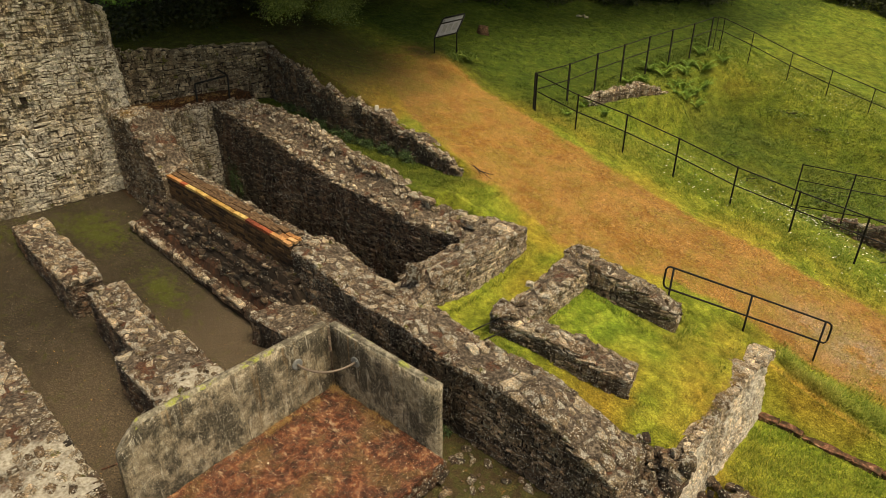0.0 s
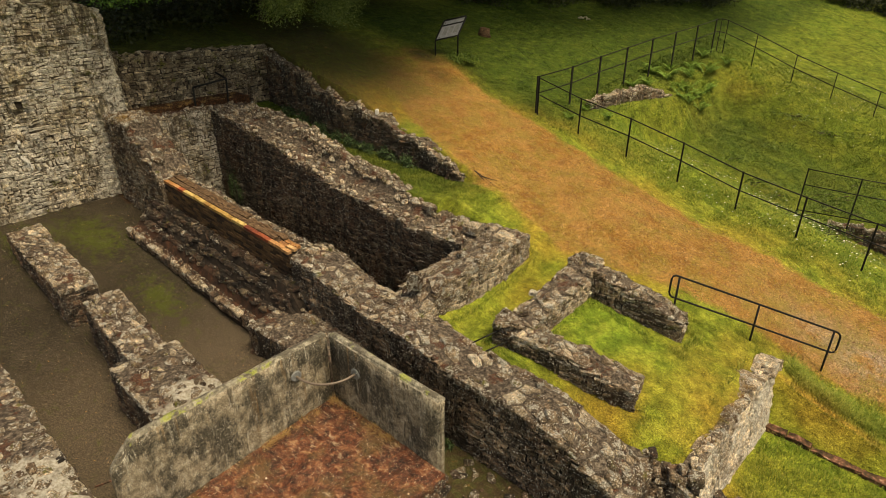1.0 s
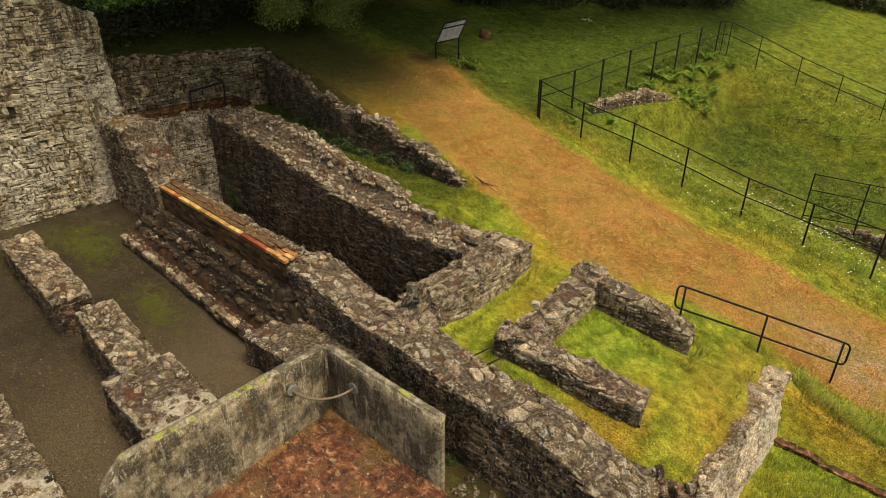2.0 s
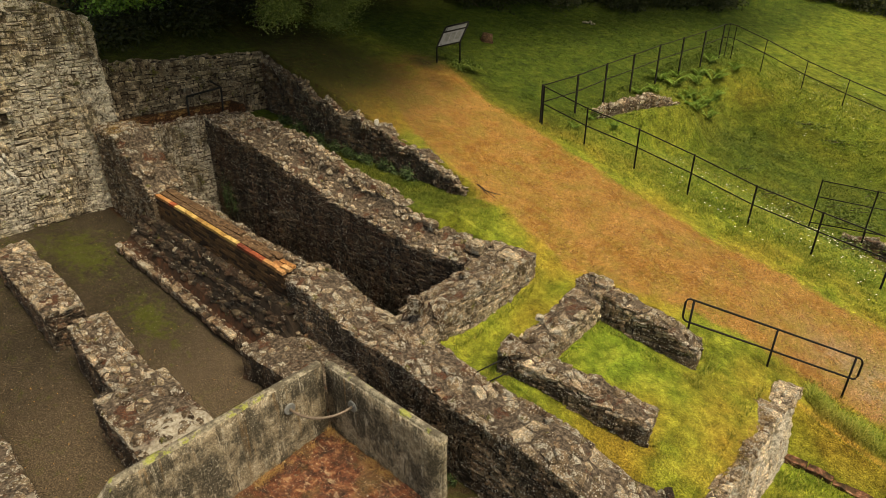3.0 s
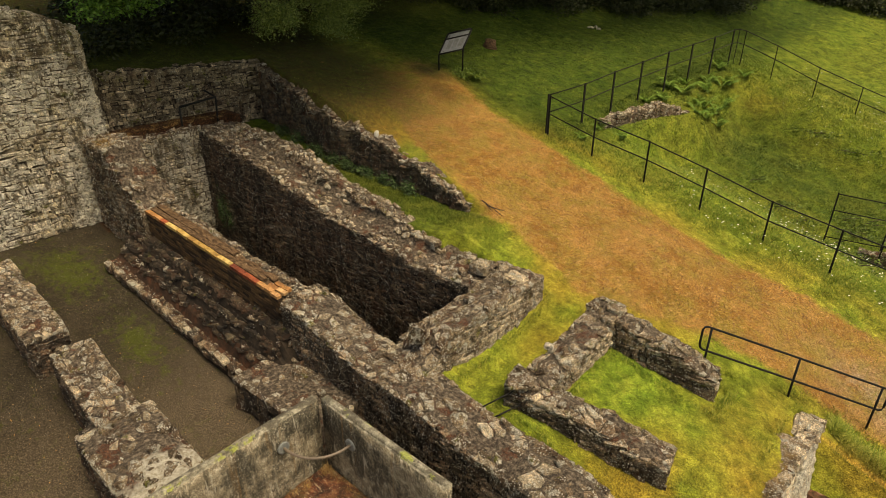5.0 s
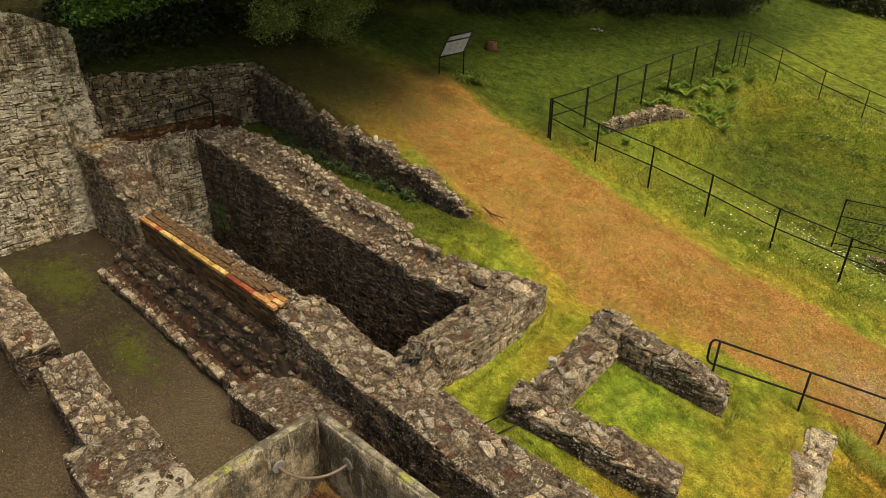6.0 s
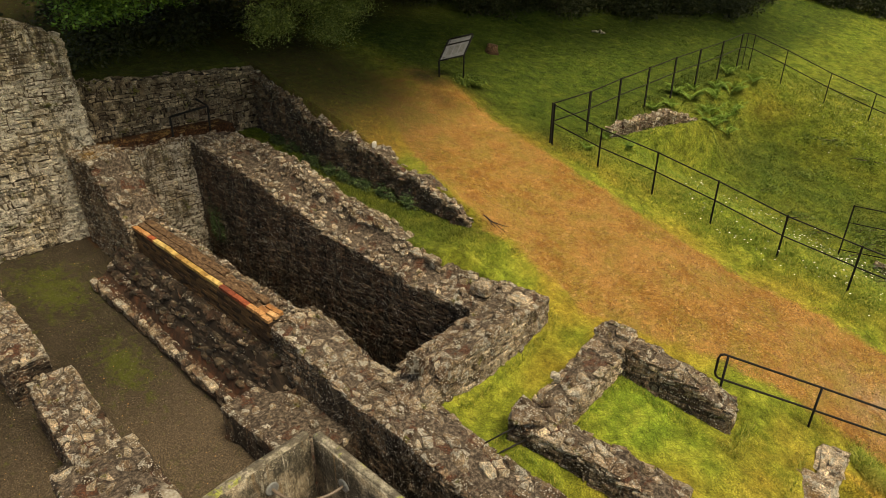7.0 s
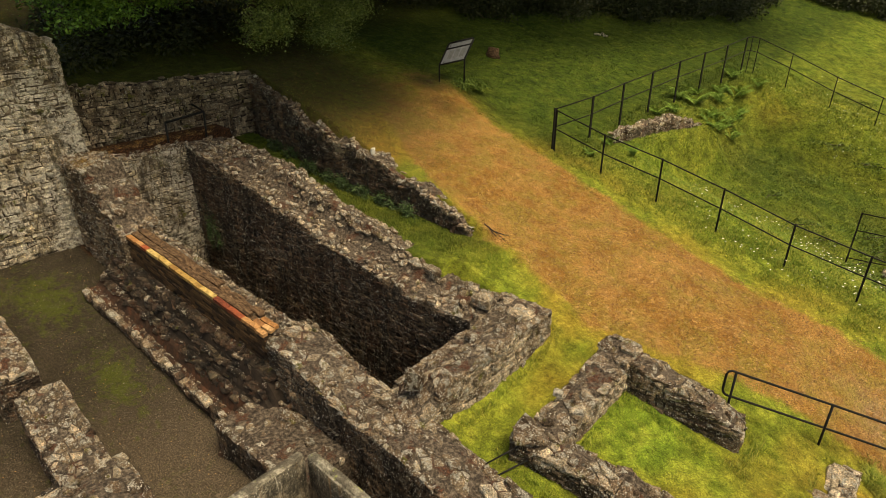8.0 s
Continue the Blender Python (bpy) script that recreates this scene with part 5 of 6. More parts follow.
core = box((4.6, 1.0, -1.5), (5.95, 2.6, -0.35), 0.1, 4, 0.12)
part("core", core, EARTH, heap)

# red sandstone and brick kerb below the lawn
kerb = thing("red_kerb", "low red brick kerb between two grass strips", "kerb")
x, rq = 6.15, random.Random(4)
while x < 10.5:
    ln = rq.uniform(0.35, 0.9)
    y = 6.0 + 0.02 * (x - 6) + rq.gauss(0, 0.025)
    bm = box((x, y - 0.12, -1.85 - 0.06 * (x - 6)), (x + ln - 0.02, y + 0.10, -1.47 - 0.06 * (x - 6) + rq.gauss(0, 0.02)), 0.008, 6, 0.055, x)
    part("kerb_stone", bm, RED, kerb)
    x += ln


# ---- railings and fences ----
def rail_fence(name, label, tops, drop, gap, bar=0.022, post_w=0.045, post_t=0.016, hoop=False, group=""):
    """Posts under the given top points, each a flat bar, with a round top rail and a middle rail."""
    root = thing(name, label, "railing" if hoop else "fence", group=group)
    pts = [Vector(p) for p in tops]
    for i, p in enumerate(pts):
        d = (pts[min(i + 1, len(pts) - 1)] - pts[max(i - 1, 0)])
        yaw = math.atan2(d.y, d.x)
        if hoop:
            part("post", tube([p + Vector((0, 0, 0.0)), p - Vector((0, 0, drop + 0.2))], bar, 8), IRON, root)
        else:
            bm = box((-post_w / 2, -post_t / 2, -drop - 0.25), (post_w / 2, post_t / 2, 0.02), 0.004)
            bmesh.ops.transform(bm, matrix=Matrix.Translation(p) @ Matrix.Rotation(yaw, 4, "Z"), verts=bm.verts[:])
            part("post", bm, IRON, root)
    if hoop:
        down = Vector((0, 0, -gap))

        def bend(p, out):
            # rounded end from the top rail round to the lower rail
            o = out * 0.16
            return [p + o * 0.5, p + o * 0.85 + down * 0.07, p + o + down * 0.2, p + o + down * 0.8, p + o * 0.85 + down * 0.93, p + o * 0.5 + down]
        first, last = (pts[0] - pts[1]).normalized(), (pts[-1] - pts[-2]).normalized()
        loop = bend(pts[0], first)[::-1] + pts + bend(pts[-1], last) + [p + down for p in pts[::-1]]
        loop.append(loop[0])
        part("rail", tube(loop, bar, 8), IRON, root)
    else:
        for down in (0.0, gap):
            part("rail", tube([p - Vector((0, 0, down + 0.01)) for p in pts], bar * 0.72, 8), IRON, root)
    return root


rail_fence("railing", "black tubular handrail with rounded ends beside the path", [(4.08, 5.66, 1.29), (5.41, 6.66, 0.72), (6.69, 7.62, 0.16)], 1.05, 0.5, 0.021, hoop=True)
rail_fence("fence", "black estate rail fence on the grass edge", [(-2.68, 10.56, 3.65), (-1.29, 10.74, 3.19), (0.26, 10.91, 2.82), (1.8, 11.08, 2.37), (3.42, 11.25, 1.85), (4.98, 11.42, 1.5), (6.56, 11.59, 1.18), (8.2, 11.76, 0.85), (9.8, 11.93, 0.5)], 1.05, 0.5, group="field fences")
rail_fence("fence", "black estate rail fence climbing the lawn", [(-2.76, 10.6, 3.67), (-2.5, 12.17, 3.78), (-2.38, 13.77, 3.93), (-2.22, 15.37, 4.06), (-2.03, 16.97, 4.21), (-1.84, 18.57, 4.32), (-1.64, 20.17, 4.43), (-1.5, 21.77, 4.56)], 1.1, 0.5, group="field fences", post_w=0.075, post_t=0.03)
rail_fence("fence", "thin black rail fence along the far field", [(-1.5, 21.8, 4.56), (-1.42, 22.15, 4.56), (-1.2, 22.3, 4.5), (0.05, 22.3, 4.05), (1.66, 22.3, 3.4), (3.18, 22.3, 2.88), (4.72, 22.3, 2.39), (6.3, 22.3, 1.9), (7.9, 22.3, 1.5)], 1.15, 0.5, 0.02, 0.03, 0.012, group="field fences")
rail_fence("fence", "small black rail enclosure round a stone-lined shaft", [(4.25, 15.17, 1.12), (5.6, 15.85, 0.92), (7.0, 16.5, 0.75)], 1.2, 0.5, 0.02, 0.04, 0.014, group="shaft fence")
rail_fence("fence", "low black rail across the front of the shaft", [(4.25, 15.11, -0.2), (5.65, 15.37, -0.2), (6.9, 15.6, -0.2)], 0.4, 0.0, 0.02, 0.04, 0.014, group="shaft fence")
hand = thing("handrail", "short bent black handrail on the ledge", "handrail")
part("rail", tube([(-10.2, 4.08, 3.80), (-9.8, 4.18, 3.65), (-9.9, 3.14, 3.53)], 0.032, 8), IRON, hand)
part("post", tube([(-9.8, 4.18, 3.66), (-9.8, 4.11, 2.7)], 0.026, 8), IRON, hand)
part("post", tube([(-9.9, 3.14, 3.54), (-9.9, 3.10, 2.6)], 0.026, 8), IRON, hand)
struts = thing("tie_bars", "two slim dark iron tie bars between wall ends", "bar")
part("bar", tube([(2.16, 2.42, 0.86), (1.9, 1.82, 0.72)], 0.012, 8), IRON, struts)
part("bar", tube([(2.28, 2.42, 0.62), (1.98, 1.75, 0.48)], 0.014, 8), IRON, struts)

# ---- interpretation board ----
sign = thing("lectern_sign", "tilted information board on two black posts", "sign")
BL, BR = Vector((-6.91, 10.48, 4.38)), Vector((-6.42, 11.09, 4.53))
rise_v = Vector((0.05, 0.40, 0.60))
wide_v = BR - BL
for p, inward in ((BL, 1), (BR, -1)):
    part("post", tube([(p.x, p.y, 3.3), p - Vector((0, 0, 0.06)), p - Vector((0, 0, 0.01)) + rise_v * 0.02, p + rise_v * 0.06, p + rise_v * 0.93, p + rise_v * 0.98 + wide_v * 0.02 * inward, p + rise_v + wide_v * 0.07 * inward], 0.027, 8), IRON, sign)
part("frame", tube([BL, BR], 0.024, 8), IRON, sign)
part("frame", tube([BL + rise_v + wide_v * 0.06, BR + rise_v - wide_v * 0.06], 0.027, 8), IRON, sign)
part("frame", tube([BL + rise_v * 0.72, BR + rise_v * 0.72], 0.022, 8), IRON, sign)
nrm = wide_v.cross(rise_v).normalized()


def board(u0, u1, v0, v1, lift, mat, name, parent, label=""):
    bm = bmesh.new()
    cs = [BL + wide_v * u + rise_v * v + nrm * l for l in (lift - 0.012, lift) for u, v in ((u0, v0), (u1, v0), (u1, v1), (u0, v1))]
    vs = [bm.verts.new(c) for c in cs]
    for f in ((0, 3, 2, 1), (4, 5, 6, 7), (0, 1, 5, 4), (1, 2, 6, 5), (2, 3, 7, 6), (3, 0, 4, 7)):
        bm.faces.new([vs[i] for i in f])
    return part(name, bm, mat, parent, label)


panel = board(0.03, 0.97, 0.03, 0.70, 0.0, PANEL, "panel", sign, "pale faded printed panel")
heading = board(0.06, 0.94, 0.745, 0.95, 0.0, PANEL, "heading_panel", sign, "narrow pale heading panel")
board(0.10, 0.13, 0.76, 0.93, 0.006, HEADING, "mark", heading)
board(0.12, 0.18, 0.07, 0.12, 0.006, HEADING, "mark", panel)
for k in range(3):
    board(0.2 + 0.24 * k, 0.38 + 0.24 * k, 0.2, 0.6, 0.004, FADED, "text_block", panel)

niche = thing("putlog_hole", "small square putlog hole in the tower wall", "hole")
part("lintel", box((-10.05, -1.52, 3.87), (-9.90, -1.04, 3.98), 0.02, 2, 0.03), STONE_PALE, niche)
part("jamb", box((-10.05, -1.50, 3.68), (-9.91, -1.36, 3.87), 0.02, 2, 0.03, 2), STONE_PALE, niche)
part("jamb", box((-10.05, -1.20, 3.68), (-9.91, -1.06, 3.87), 0.02, 2, 0.03, 5), STONE_PALE, niche)
# dark block on the unbroken face paints the hole's inner shade
part("recess", box((-10.05, -1.36, 3.69), (-9.95, -1.20, 3.87), 0.01), MORTAR_DARK, niche)
stump = thing("tree_stump", "low sawn brown tree stump in the grass", "stump")
bm = tube([(-7.75, 14.24, hill_at(-7.75, 14.24) - 0.1), (-7.75, 14.24, hill_at(-7.75, 14.24) + 0.08), (-7.73, 14.26, hill_at(-7.75, 14.24) + 0.26)], [0.30, 0.23, 0.19], 12)
for v in bm.verts:
    v.co += 0.05 * noise.noise_vector(v.co * 6)
part("trunk", bm, TIMBER, stump)
logs = thing("birch_log", "broken white birch log lying on the shaded lawn", "log")
for k, (dx, dy, turn, ln) in enumerate(((0.0, 0.0, 0.3, 0.28), (0.3, 0.12, 0.5, 0.2), (0.1, 0.25, -0.4, 0.16))):
    x, y = -6.8 + dx, 20.0 + dy
    z = hill_at(x, y) + 0.04
    part("piece", tube([(x - math.cos(turn) * ln / 2, y - math.sin(turn) * ln / 2, z), (x, y, z + 0.02), (x + math.cos(turn) * ln / 2, y + math.sin(turn) * ln / 2, z - 0.01)], [0.035, 0.045, 0.035], 9), STONE_PALE, logs)
lime_run = thing("lime_run", "bright white run of lime on the tower wall", "stain")
rl = random.Random(3)
rows = []
for i in range(26):
    a, f = rl.uniform(0.025, 0.075), rl.random()
    rows.append((rl.randrange(60, 84), Matrix.Translation((-9.955, -1.52 - 0.10 * math.sin(5 * f) + rl.gauss(0, 0.02), 2.92 - 0.72 * f)) @ Euler((0, 1.5, 0)).to_matrix().to_4x4() @ Matrix.Diagonal((a * 2.2, a, 0.04, 1)), QUARTZ))
lay_stones(lime_run, rows, 20, (-9, -1, 2), "lime_patch")
twig = thing("fallen_branch", "grey forked dead branch lying on the grass", "branch")
ground_at = lambda x, y, up: (x, y, hill_at(x, y) + up)
for ends in (((-1.75, 6.32), (-1.45, 6.28), (-1.05, 6.2)), ((-1.5, 6.28), (-1.25, 6.36), (-1.1, 6.42)), ((-1.6, 6.3), (-1.4, 6.2), (-1.3, 6.16))):
    part("twig", tube([ground_at(x, y, 0.015 + 0.02 * k) for k, (x, y) in enumerate(ends)], [0.013, 0.009, 0.004], 6), BARK, twig)
# fallen stones in the gap beside the concrete
fallen = thing("fallen_stones", "dark mossy stones lying in the gap", "rubble")
rows = []
rg = random.Random(19)
for i in range(260):
    x, y = rg.uniform(2.7, 5.5), rg.uniform(-2.6, 0.85)
    if x < 2.95 and y < 0:
        continue
    a = rg.choice((0.04, 0.06, 0.09, 0.14, 0.2))
    rows.append((rg.randrange(20), Matrix.Translation((x, y, -0.84)) @ Euler((rg.gauss(0, .2), rg.gauss(0, .2), rg.uniform(0, 6))).to_matrix().to_4x4() @ Matrix.Diagonal((a, a * 0.7, a * 0.5, 1)), STONE_DARK if rg.random() < 0.6 else STONE_TOP))
lay_stones(fallen, rows, 90, (3, 0, 0))

# ---- plants ----
def leaf_cloud(name, centres, size, material, seed, per=1.0, flat_bias=0.3):
    """Folded leaves, four corners each, at the given places with random turns."""
    g = np.random.default_rng(seed)
    n = len(centres)
    a = g.normal(size=(n, 3))
    a[:, 2] = a[:, 2] * 0.6 - 0.25
    a /= np.linalg.norm(a, axis=1)[:, None]
    b = np.cross(a, g.normal(size=(n, 3)) * (1 - flat_bias) + np.array([0, 0, 1.5]) * flat_bias)
    b /= np.linalg.norm(b, axis=1)[:, None] + 1e-9
    c = np.cross(a, b)
    s = (size * g.uniform(0.6, 1.25, n))[:, None]
    tip, root = centres + a * s, centres - a * s * 0.8
    p1, p2 = centres + b * s * 0.5 + c * s * 0.12, centres - b * s * 0.5 + c * s * 0.12
    verts = np.stack([root, p1, tip, p2], 1).reshape(-1, 3)
    k = np.arange(n)[:, None] * 4
    faces = np.concatenate([k + np.array([0, 1, 2]), k + np.array([0, 2, 3])])
    return mesh_of(name, verts.tolist(), faces.tolist(), material)


def limbs(start, ends, radius, r):
    """Tapered bent limbs from one start to several ends, as one mesh."""
    whole = bmesh.new()
    for e in ends:
        s, e = Vector(start), Vector(e)
        bend = Vector((r.gauss(0, 0.2), r.gauss(0, 0.2), r.gauss(0.1, 0.15))) * (e - s).length * 0.5
        pts = [s.lerp(e, t) + bend * math.sin(t * 3.14) * 0.5 for t in (0, 0.2, 0.4, 0.6, 0.8, 1.0)]
        bm = tube(pts, [radius * (1 - 0.85 * t) for t in (0, 0.2, 0.4, 0.6, 0.8, 1.0)], 6)
        me = bpy.data.meshes.new("limb")
        bm.to_mesh(me)
        bm.free()
        whole.from_mesh(me)
        bpy.data.meshes.remove(me)
    return whole


wood = random.Random(12)


def tree(label, foot, height, crown, material, leaf, count, seed, trunk_r=0.16, clumps=60, droop=0.0):
    """A tree: tapered trunk, limbs into the crown and leaves in uneven clumps. crown: centre and radii."""
    r, g = random.Random(seed), np.random.default_rng(seed)
    root = thing("tree", label, "tree", group="woodland trees")
    foot = Vector(foot)
    cc, cr = Vector(crown[0]), crown[1]
    top = Vector((cc.x * 0.7 + foot.x * 0.3, cc.y * 0.7 + foot.y * 0.3, foot.z + height))
    pts = [foot.lerp(top, t) + Vector((r.gauss(0, 0.08), r.gauss(0, 0.08), 0)) for t in (0, 0.15, 0.35, 0.55, 0.75, 1.0)]
    pts[0] = foot - Vector((0, 0, 0.3))
    part("trunk", tube(pts, [trunk_r * k for k in (1.35, 1.0, 0.85, 0.65, 0.45, 0.15)], 10), BARK, root)
    hubs = []
    for i in range(clumps):
        d = Vector((r.gauss(0, 1), r.gauss(0, 1), r.gauss(0, 1))).normalized() * (r.uniform(0.45, 1.0) ** 0.6)
        hubs.append(Vector((cc.x + d.x * cr[0], cc.y + d.y * cr[1], cc.z + d.z * cr[2])))
    start = pts[3]
    part("limb", limbs(start, hubs[: min(22, clumps)], trunk_r * 0.35, r), BARK, root)
    per = count // clumps
    spots = []
    for hub in hubs:
        spread = np.array((0.5, 0.5, 0.34)) * (0.55 + 0.25 * cr[0] / 2)
        q = g.normal(size=(per, 3)) * spread
        q[:, 2] -= droop * np.abs(g.normal(size=per))
        spots.append(q + np.array(hub))
    part("crown", leaf_cloud("crown", np.concatenate(spots), leaf, material, seed), material, root)
    return root


# only the low boughs show; the unseen crown is widened to shade the back wall
big = tree("broad-leaved tree overhanging the ruined back wall", (-15.0, 2.8, 4.9), 9.0, ((-10.6, 4.4, 10.0), (4.6, 4.4, 2.3)), LEAF, 0.17, 24000, 1, clumps=110)
g1 = np.random.default_rng(41)
hubs = np.stack([g1.uniform(-12.4, -10.6, 34), g1.uniform(1.5, 5.0, 34), g1.uniform(6.3, 7.5, 34)], 1)
hubs[:, 2] -= 0.35 * (np.abs(hubs[:, 1] - 2.6) < 0.8)
part("low_bough", leaf_cloud("low_bough", np.concatenate([h + g1.normal(size=(480, 3)) * (0.30, 0.30, 0.15) for h in hubs]), 0.055, LEAF, 41), LEAF, big, "low leafy bough")
part("low_limb", limbs((-14.6, 2.9, 7.6), [tuple(h) for h in hubs[:14]], 0.06, wood), BARK, big)
# unseen crown spread out over the lawn to shade it
fine = tree("small-leaved tree with drooping twigs beside the lawn", (-13.4, 10.3, 5.1), 8.0, ((-9.2, 10.2, 9.9), (4.8, 4.8, 2.5)), BIRCH, 0.15, 19000, 2, trunk_r=0.12, clumps=100)
hubs = np.stack([g1.uniform(-10.8, -9.4, 44), g1.uniform(6.0, 10.4, 44), g1.uniform(5.3, 6.9, 44)], 1)
hubs[:, 2] -= 0.55 * np.clip(1 - np.abs(hubs[:, 1] - 8.9) / 1.3, 0, 1)
part("low_bough", leaf_cloud("low_bough", np.concatenate([h + g1.normal(size=(560, 3)) * (0.24, 0.24, 0.2) for h in hubs]), 0.042, BIRCH, 42), BIRCH, fine, "drooping twigs with tiny leaves")
part("low_limb", limbs((-13.0, 10.2, 7.5), [tuple(h) for h in hubs[:16]], 0.05, wood), BARK, fine)
# four added trees, crowns out of view, only to shade path and lawn
tree("tall tree with unseen crown added to shade the upper path", (-12.6, 7.4, 4.8), 9.5, ((-7.4, 8.2, 11.4), (4.6, 4.2, 1.9)), LEAF, 0.18, 17000, 6, clumps=100)
tree("spreading tree with unseen crown added to shade the lawn", (-13.5, 16.0, 5.4), 10.0, ((-9.0, 16.0, 10.6), (5.0, 4.8, 2.6)), LEAF, 0.17, 17000, 3, clumps=100)
tree("spreading tree with unseen crown added to shade the lawn", (-10.6, 22.6, 5.6), 10.0, ((-6.6, 21.4, 11.2), (4.6, 4.6, 2.6)), LEAF, 0.17, 15000, 4, clumps=100)
tree("spreading tree with unseen crown added to shade the lawn", (-6.6, 30.5, 6.0), 10.0, ((-3.8, 27.0, 11.6), (4.8, 4.8, 2.6)), LEAF, 0.17, 16000, 5, clumps=100)
for k, (x, y) in enumerate(((-17, 6.5), (-19, 0), (-18.5, 11.5), (-16.0, 15), (-15.5, 19), (-13.2, 22), (-12.0, 25.5), (-9.8, 28), (-7.6, 31), (-5.4, 34), (-20, 17), (-17.5, 23), (-13, 30), (-21, 5), (-10.5, 33), (-15, 27), (-18, -5), (-1.5, 47), (3.5, 48), (8.5, 49))):
    z = hill_at(x, y)
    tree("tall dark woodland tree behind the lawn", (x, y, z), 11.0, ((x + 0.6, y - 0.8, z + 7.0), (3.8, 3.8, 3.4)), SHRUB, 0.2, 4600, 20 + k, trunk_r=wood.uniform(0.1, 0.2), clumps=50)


def shrub(label, at, radii, material, leaf, count, seed, category="shrub", group="", clumps=24):
    r, g = random.Random(seed), np.random.default_rng(seed)
    root = thing("shrub", label, category, group=group)
    at = Vector(at)
    hubs = []
    for i in range(clumps):
        a, d = r.uniform(0, 6.28), r.random() ** 0.5
        hubs.append(at + Vector((math.cos(a) * d * radii[0], math.sin(a) * d * radii[1], r.uniform(0.15, 1.0) * radii[2] * (1.05 - 0.6 * d))))
    part("stem", limbs(at - Vector((0, 0, 0.1)), hubs[:10], 0.02 + 0.01 * radii[2], r), BARK, root)
    per = count // clumps
    spots = [g.normal(size=(per, 3)) * np.array((radii[0], radii[1], radii[2])) * 0.2 + np.array(h) for h in hubs]
    part("foliage", leaf_cloud("foliage", np.concatenate(spots), leaf, material, seed), material, root)
    return root


for k in range(26):
    f = k / 25
    x = -15.2 + 11.5 * f + wood.gauss(0, 0.5)
    y = 12.5 + 17.5 * f + wood.gauss(0, 0.6)
    z = hill_at(x, y)
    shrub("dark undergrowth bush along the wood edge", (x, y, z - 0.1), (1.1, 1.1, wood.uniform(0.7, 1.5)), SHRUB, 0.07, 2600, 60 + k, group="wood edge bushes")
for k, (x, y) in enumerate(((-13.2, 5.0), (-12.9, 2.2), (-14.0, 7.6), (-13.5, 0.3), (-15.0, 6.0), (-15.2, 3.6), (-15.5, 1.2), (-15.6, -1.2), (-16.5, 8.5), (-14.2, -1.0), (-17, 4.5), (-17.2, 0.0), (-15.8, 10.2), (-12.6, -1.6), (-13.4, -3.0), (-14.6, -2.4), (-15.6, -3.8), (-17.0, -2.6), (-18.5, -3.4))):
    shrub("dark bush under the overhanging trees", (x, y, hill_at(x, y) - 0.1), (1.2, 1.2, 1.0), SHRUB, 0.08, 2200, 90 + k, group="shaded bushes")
for k in range(9):
    x, y = -2.2 + 1.15 * k + wood.gauss(0, 0.2), 34.6 + 0.25 * k + wood.gauss(0, 0.3)
    shrub("dark hedge bush at the far field edge", (x, y, hill_at(x, y) - 0.1), (1.1, 1.0, wood.uniform(1.3, 1.9)), SHRUB, 0.09, 2200, 240 + k, group="far hedge")
shrub("leafy green weeds at the foot of the sign", (-6.3, 11.05, hill_at(-6.3, 11.05)), (0.6, 0.35, 0.2), WEED, 0.045, 1500, 120, "weeds")
for k, x in enumerate((-9.2, -8.5, -7.6, -6.7, -6.1, -5.4, -4.6, -3.9)):
    shrub("green weeds at the foot of the alley wall", (x, 5.85, hill_at(x, 5.8)), (0.35, 0.14, 0.3), IVY, 0.035, 600, 130 + k, "weeds", "alley weeds", 10)
shrub("small green weed growing in the gap", (2.2, 0.72, -0.85), (0.12, 0.12, 0.25), IVY, 0.03, 220, 150, "weeds", clumps=6)
shrub("dark ivy trailing down the pit wall", (-8.9, 3.4, 0.2), (0.35, 0.08, 0.9), IVY, 0.03, 900, 151, "ivy", clumps=14)


def fern(at, size, seed):
    """A fern: arching fronds, each with two rows of narrow leaflets."""
    r = random.Random(seed)
    root = thing("fern", "green fern clump growing from the hollow bank", "fern", at, group="ferns")
    for k in range(11):
        yaw, rise = r.uniform(0, 6.28), r.uniform(0.5, 0.95)
        verts, faces = [], []
        ln = size * r.uniform(0.7, 1.1)
        for i in range(13):
            t = i / 12
            c = Vector((ln * 0.7 * t, 0, ln * rise * (1.5 * t - 0.8 * t * t)))
            w = 0.24 * ln * math.sin(3.14 * (0.12 + 0.86 * t)) + 0.005
            for side in (-1, 1):
                n0 = len(verts)
                verts += [c + Vector((0, 0, 0.004)), c + Vector((0.03 * ln, side * w * 0.5, -0.1 * w + 0.01)), c + Vector((0.075 * ln, side * w, -0.25 * w)), c + Vector((0.075 * ln, side * 0.2 * w, 0))]
                faces.append((n0, n0 + 1, n0 + 2, n0 + 3) if side > 0 else (n0, n0 + 3, n0 + 2, n0 + 1))
        me = mesh_of("frond", [Matrix.Rotation(yaw, 3, "Z") @ v for v in verts], faces, FERN)
        part("frond", me, FERN, root)


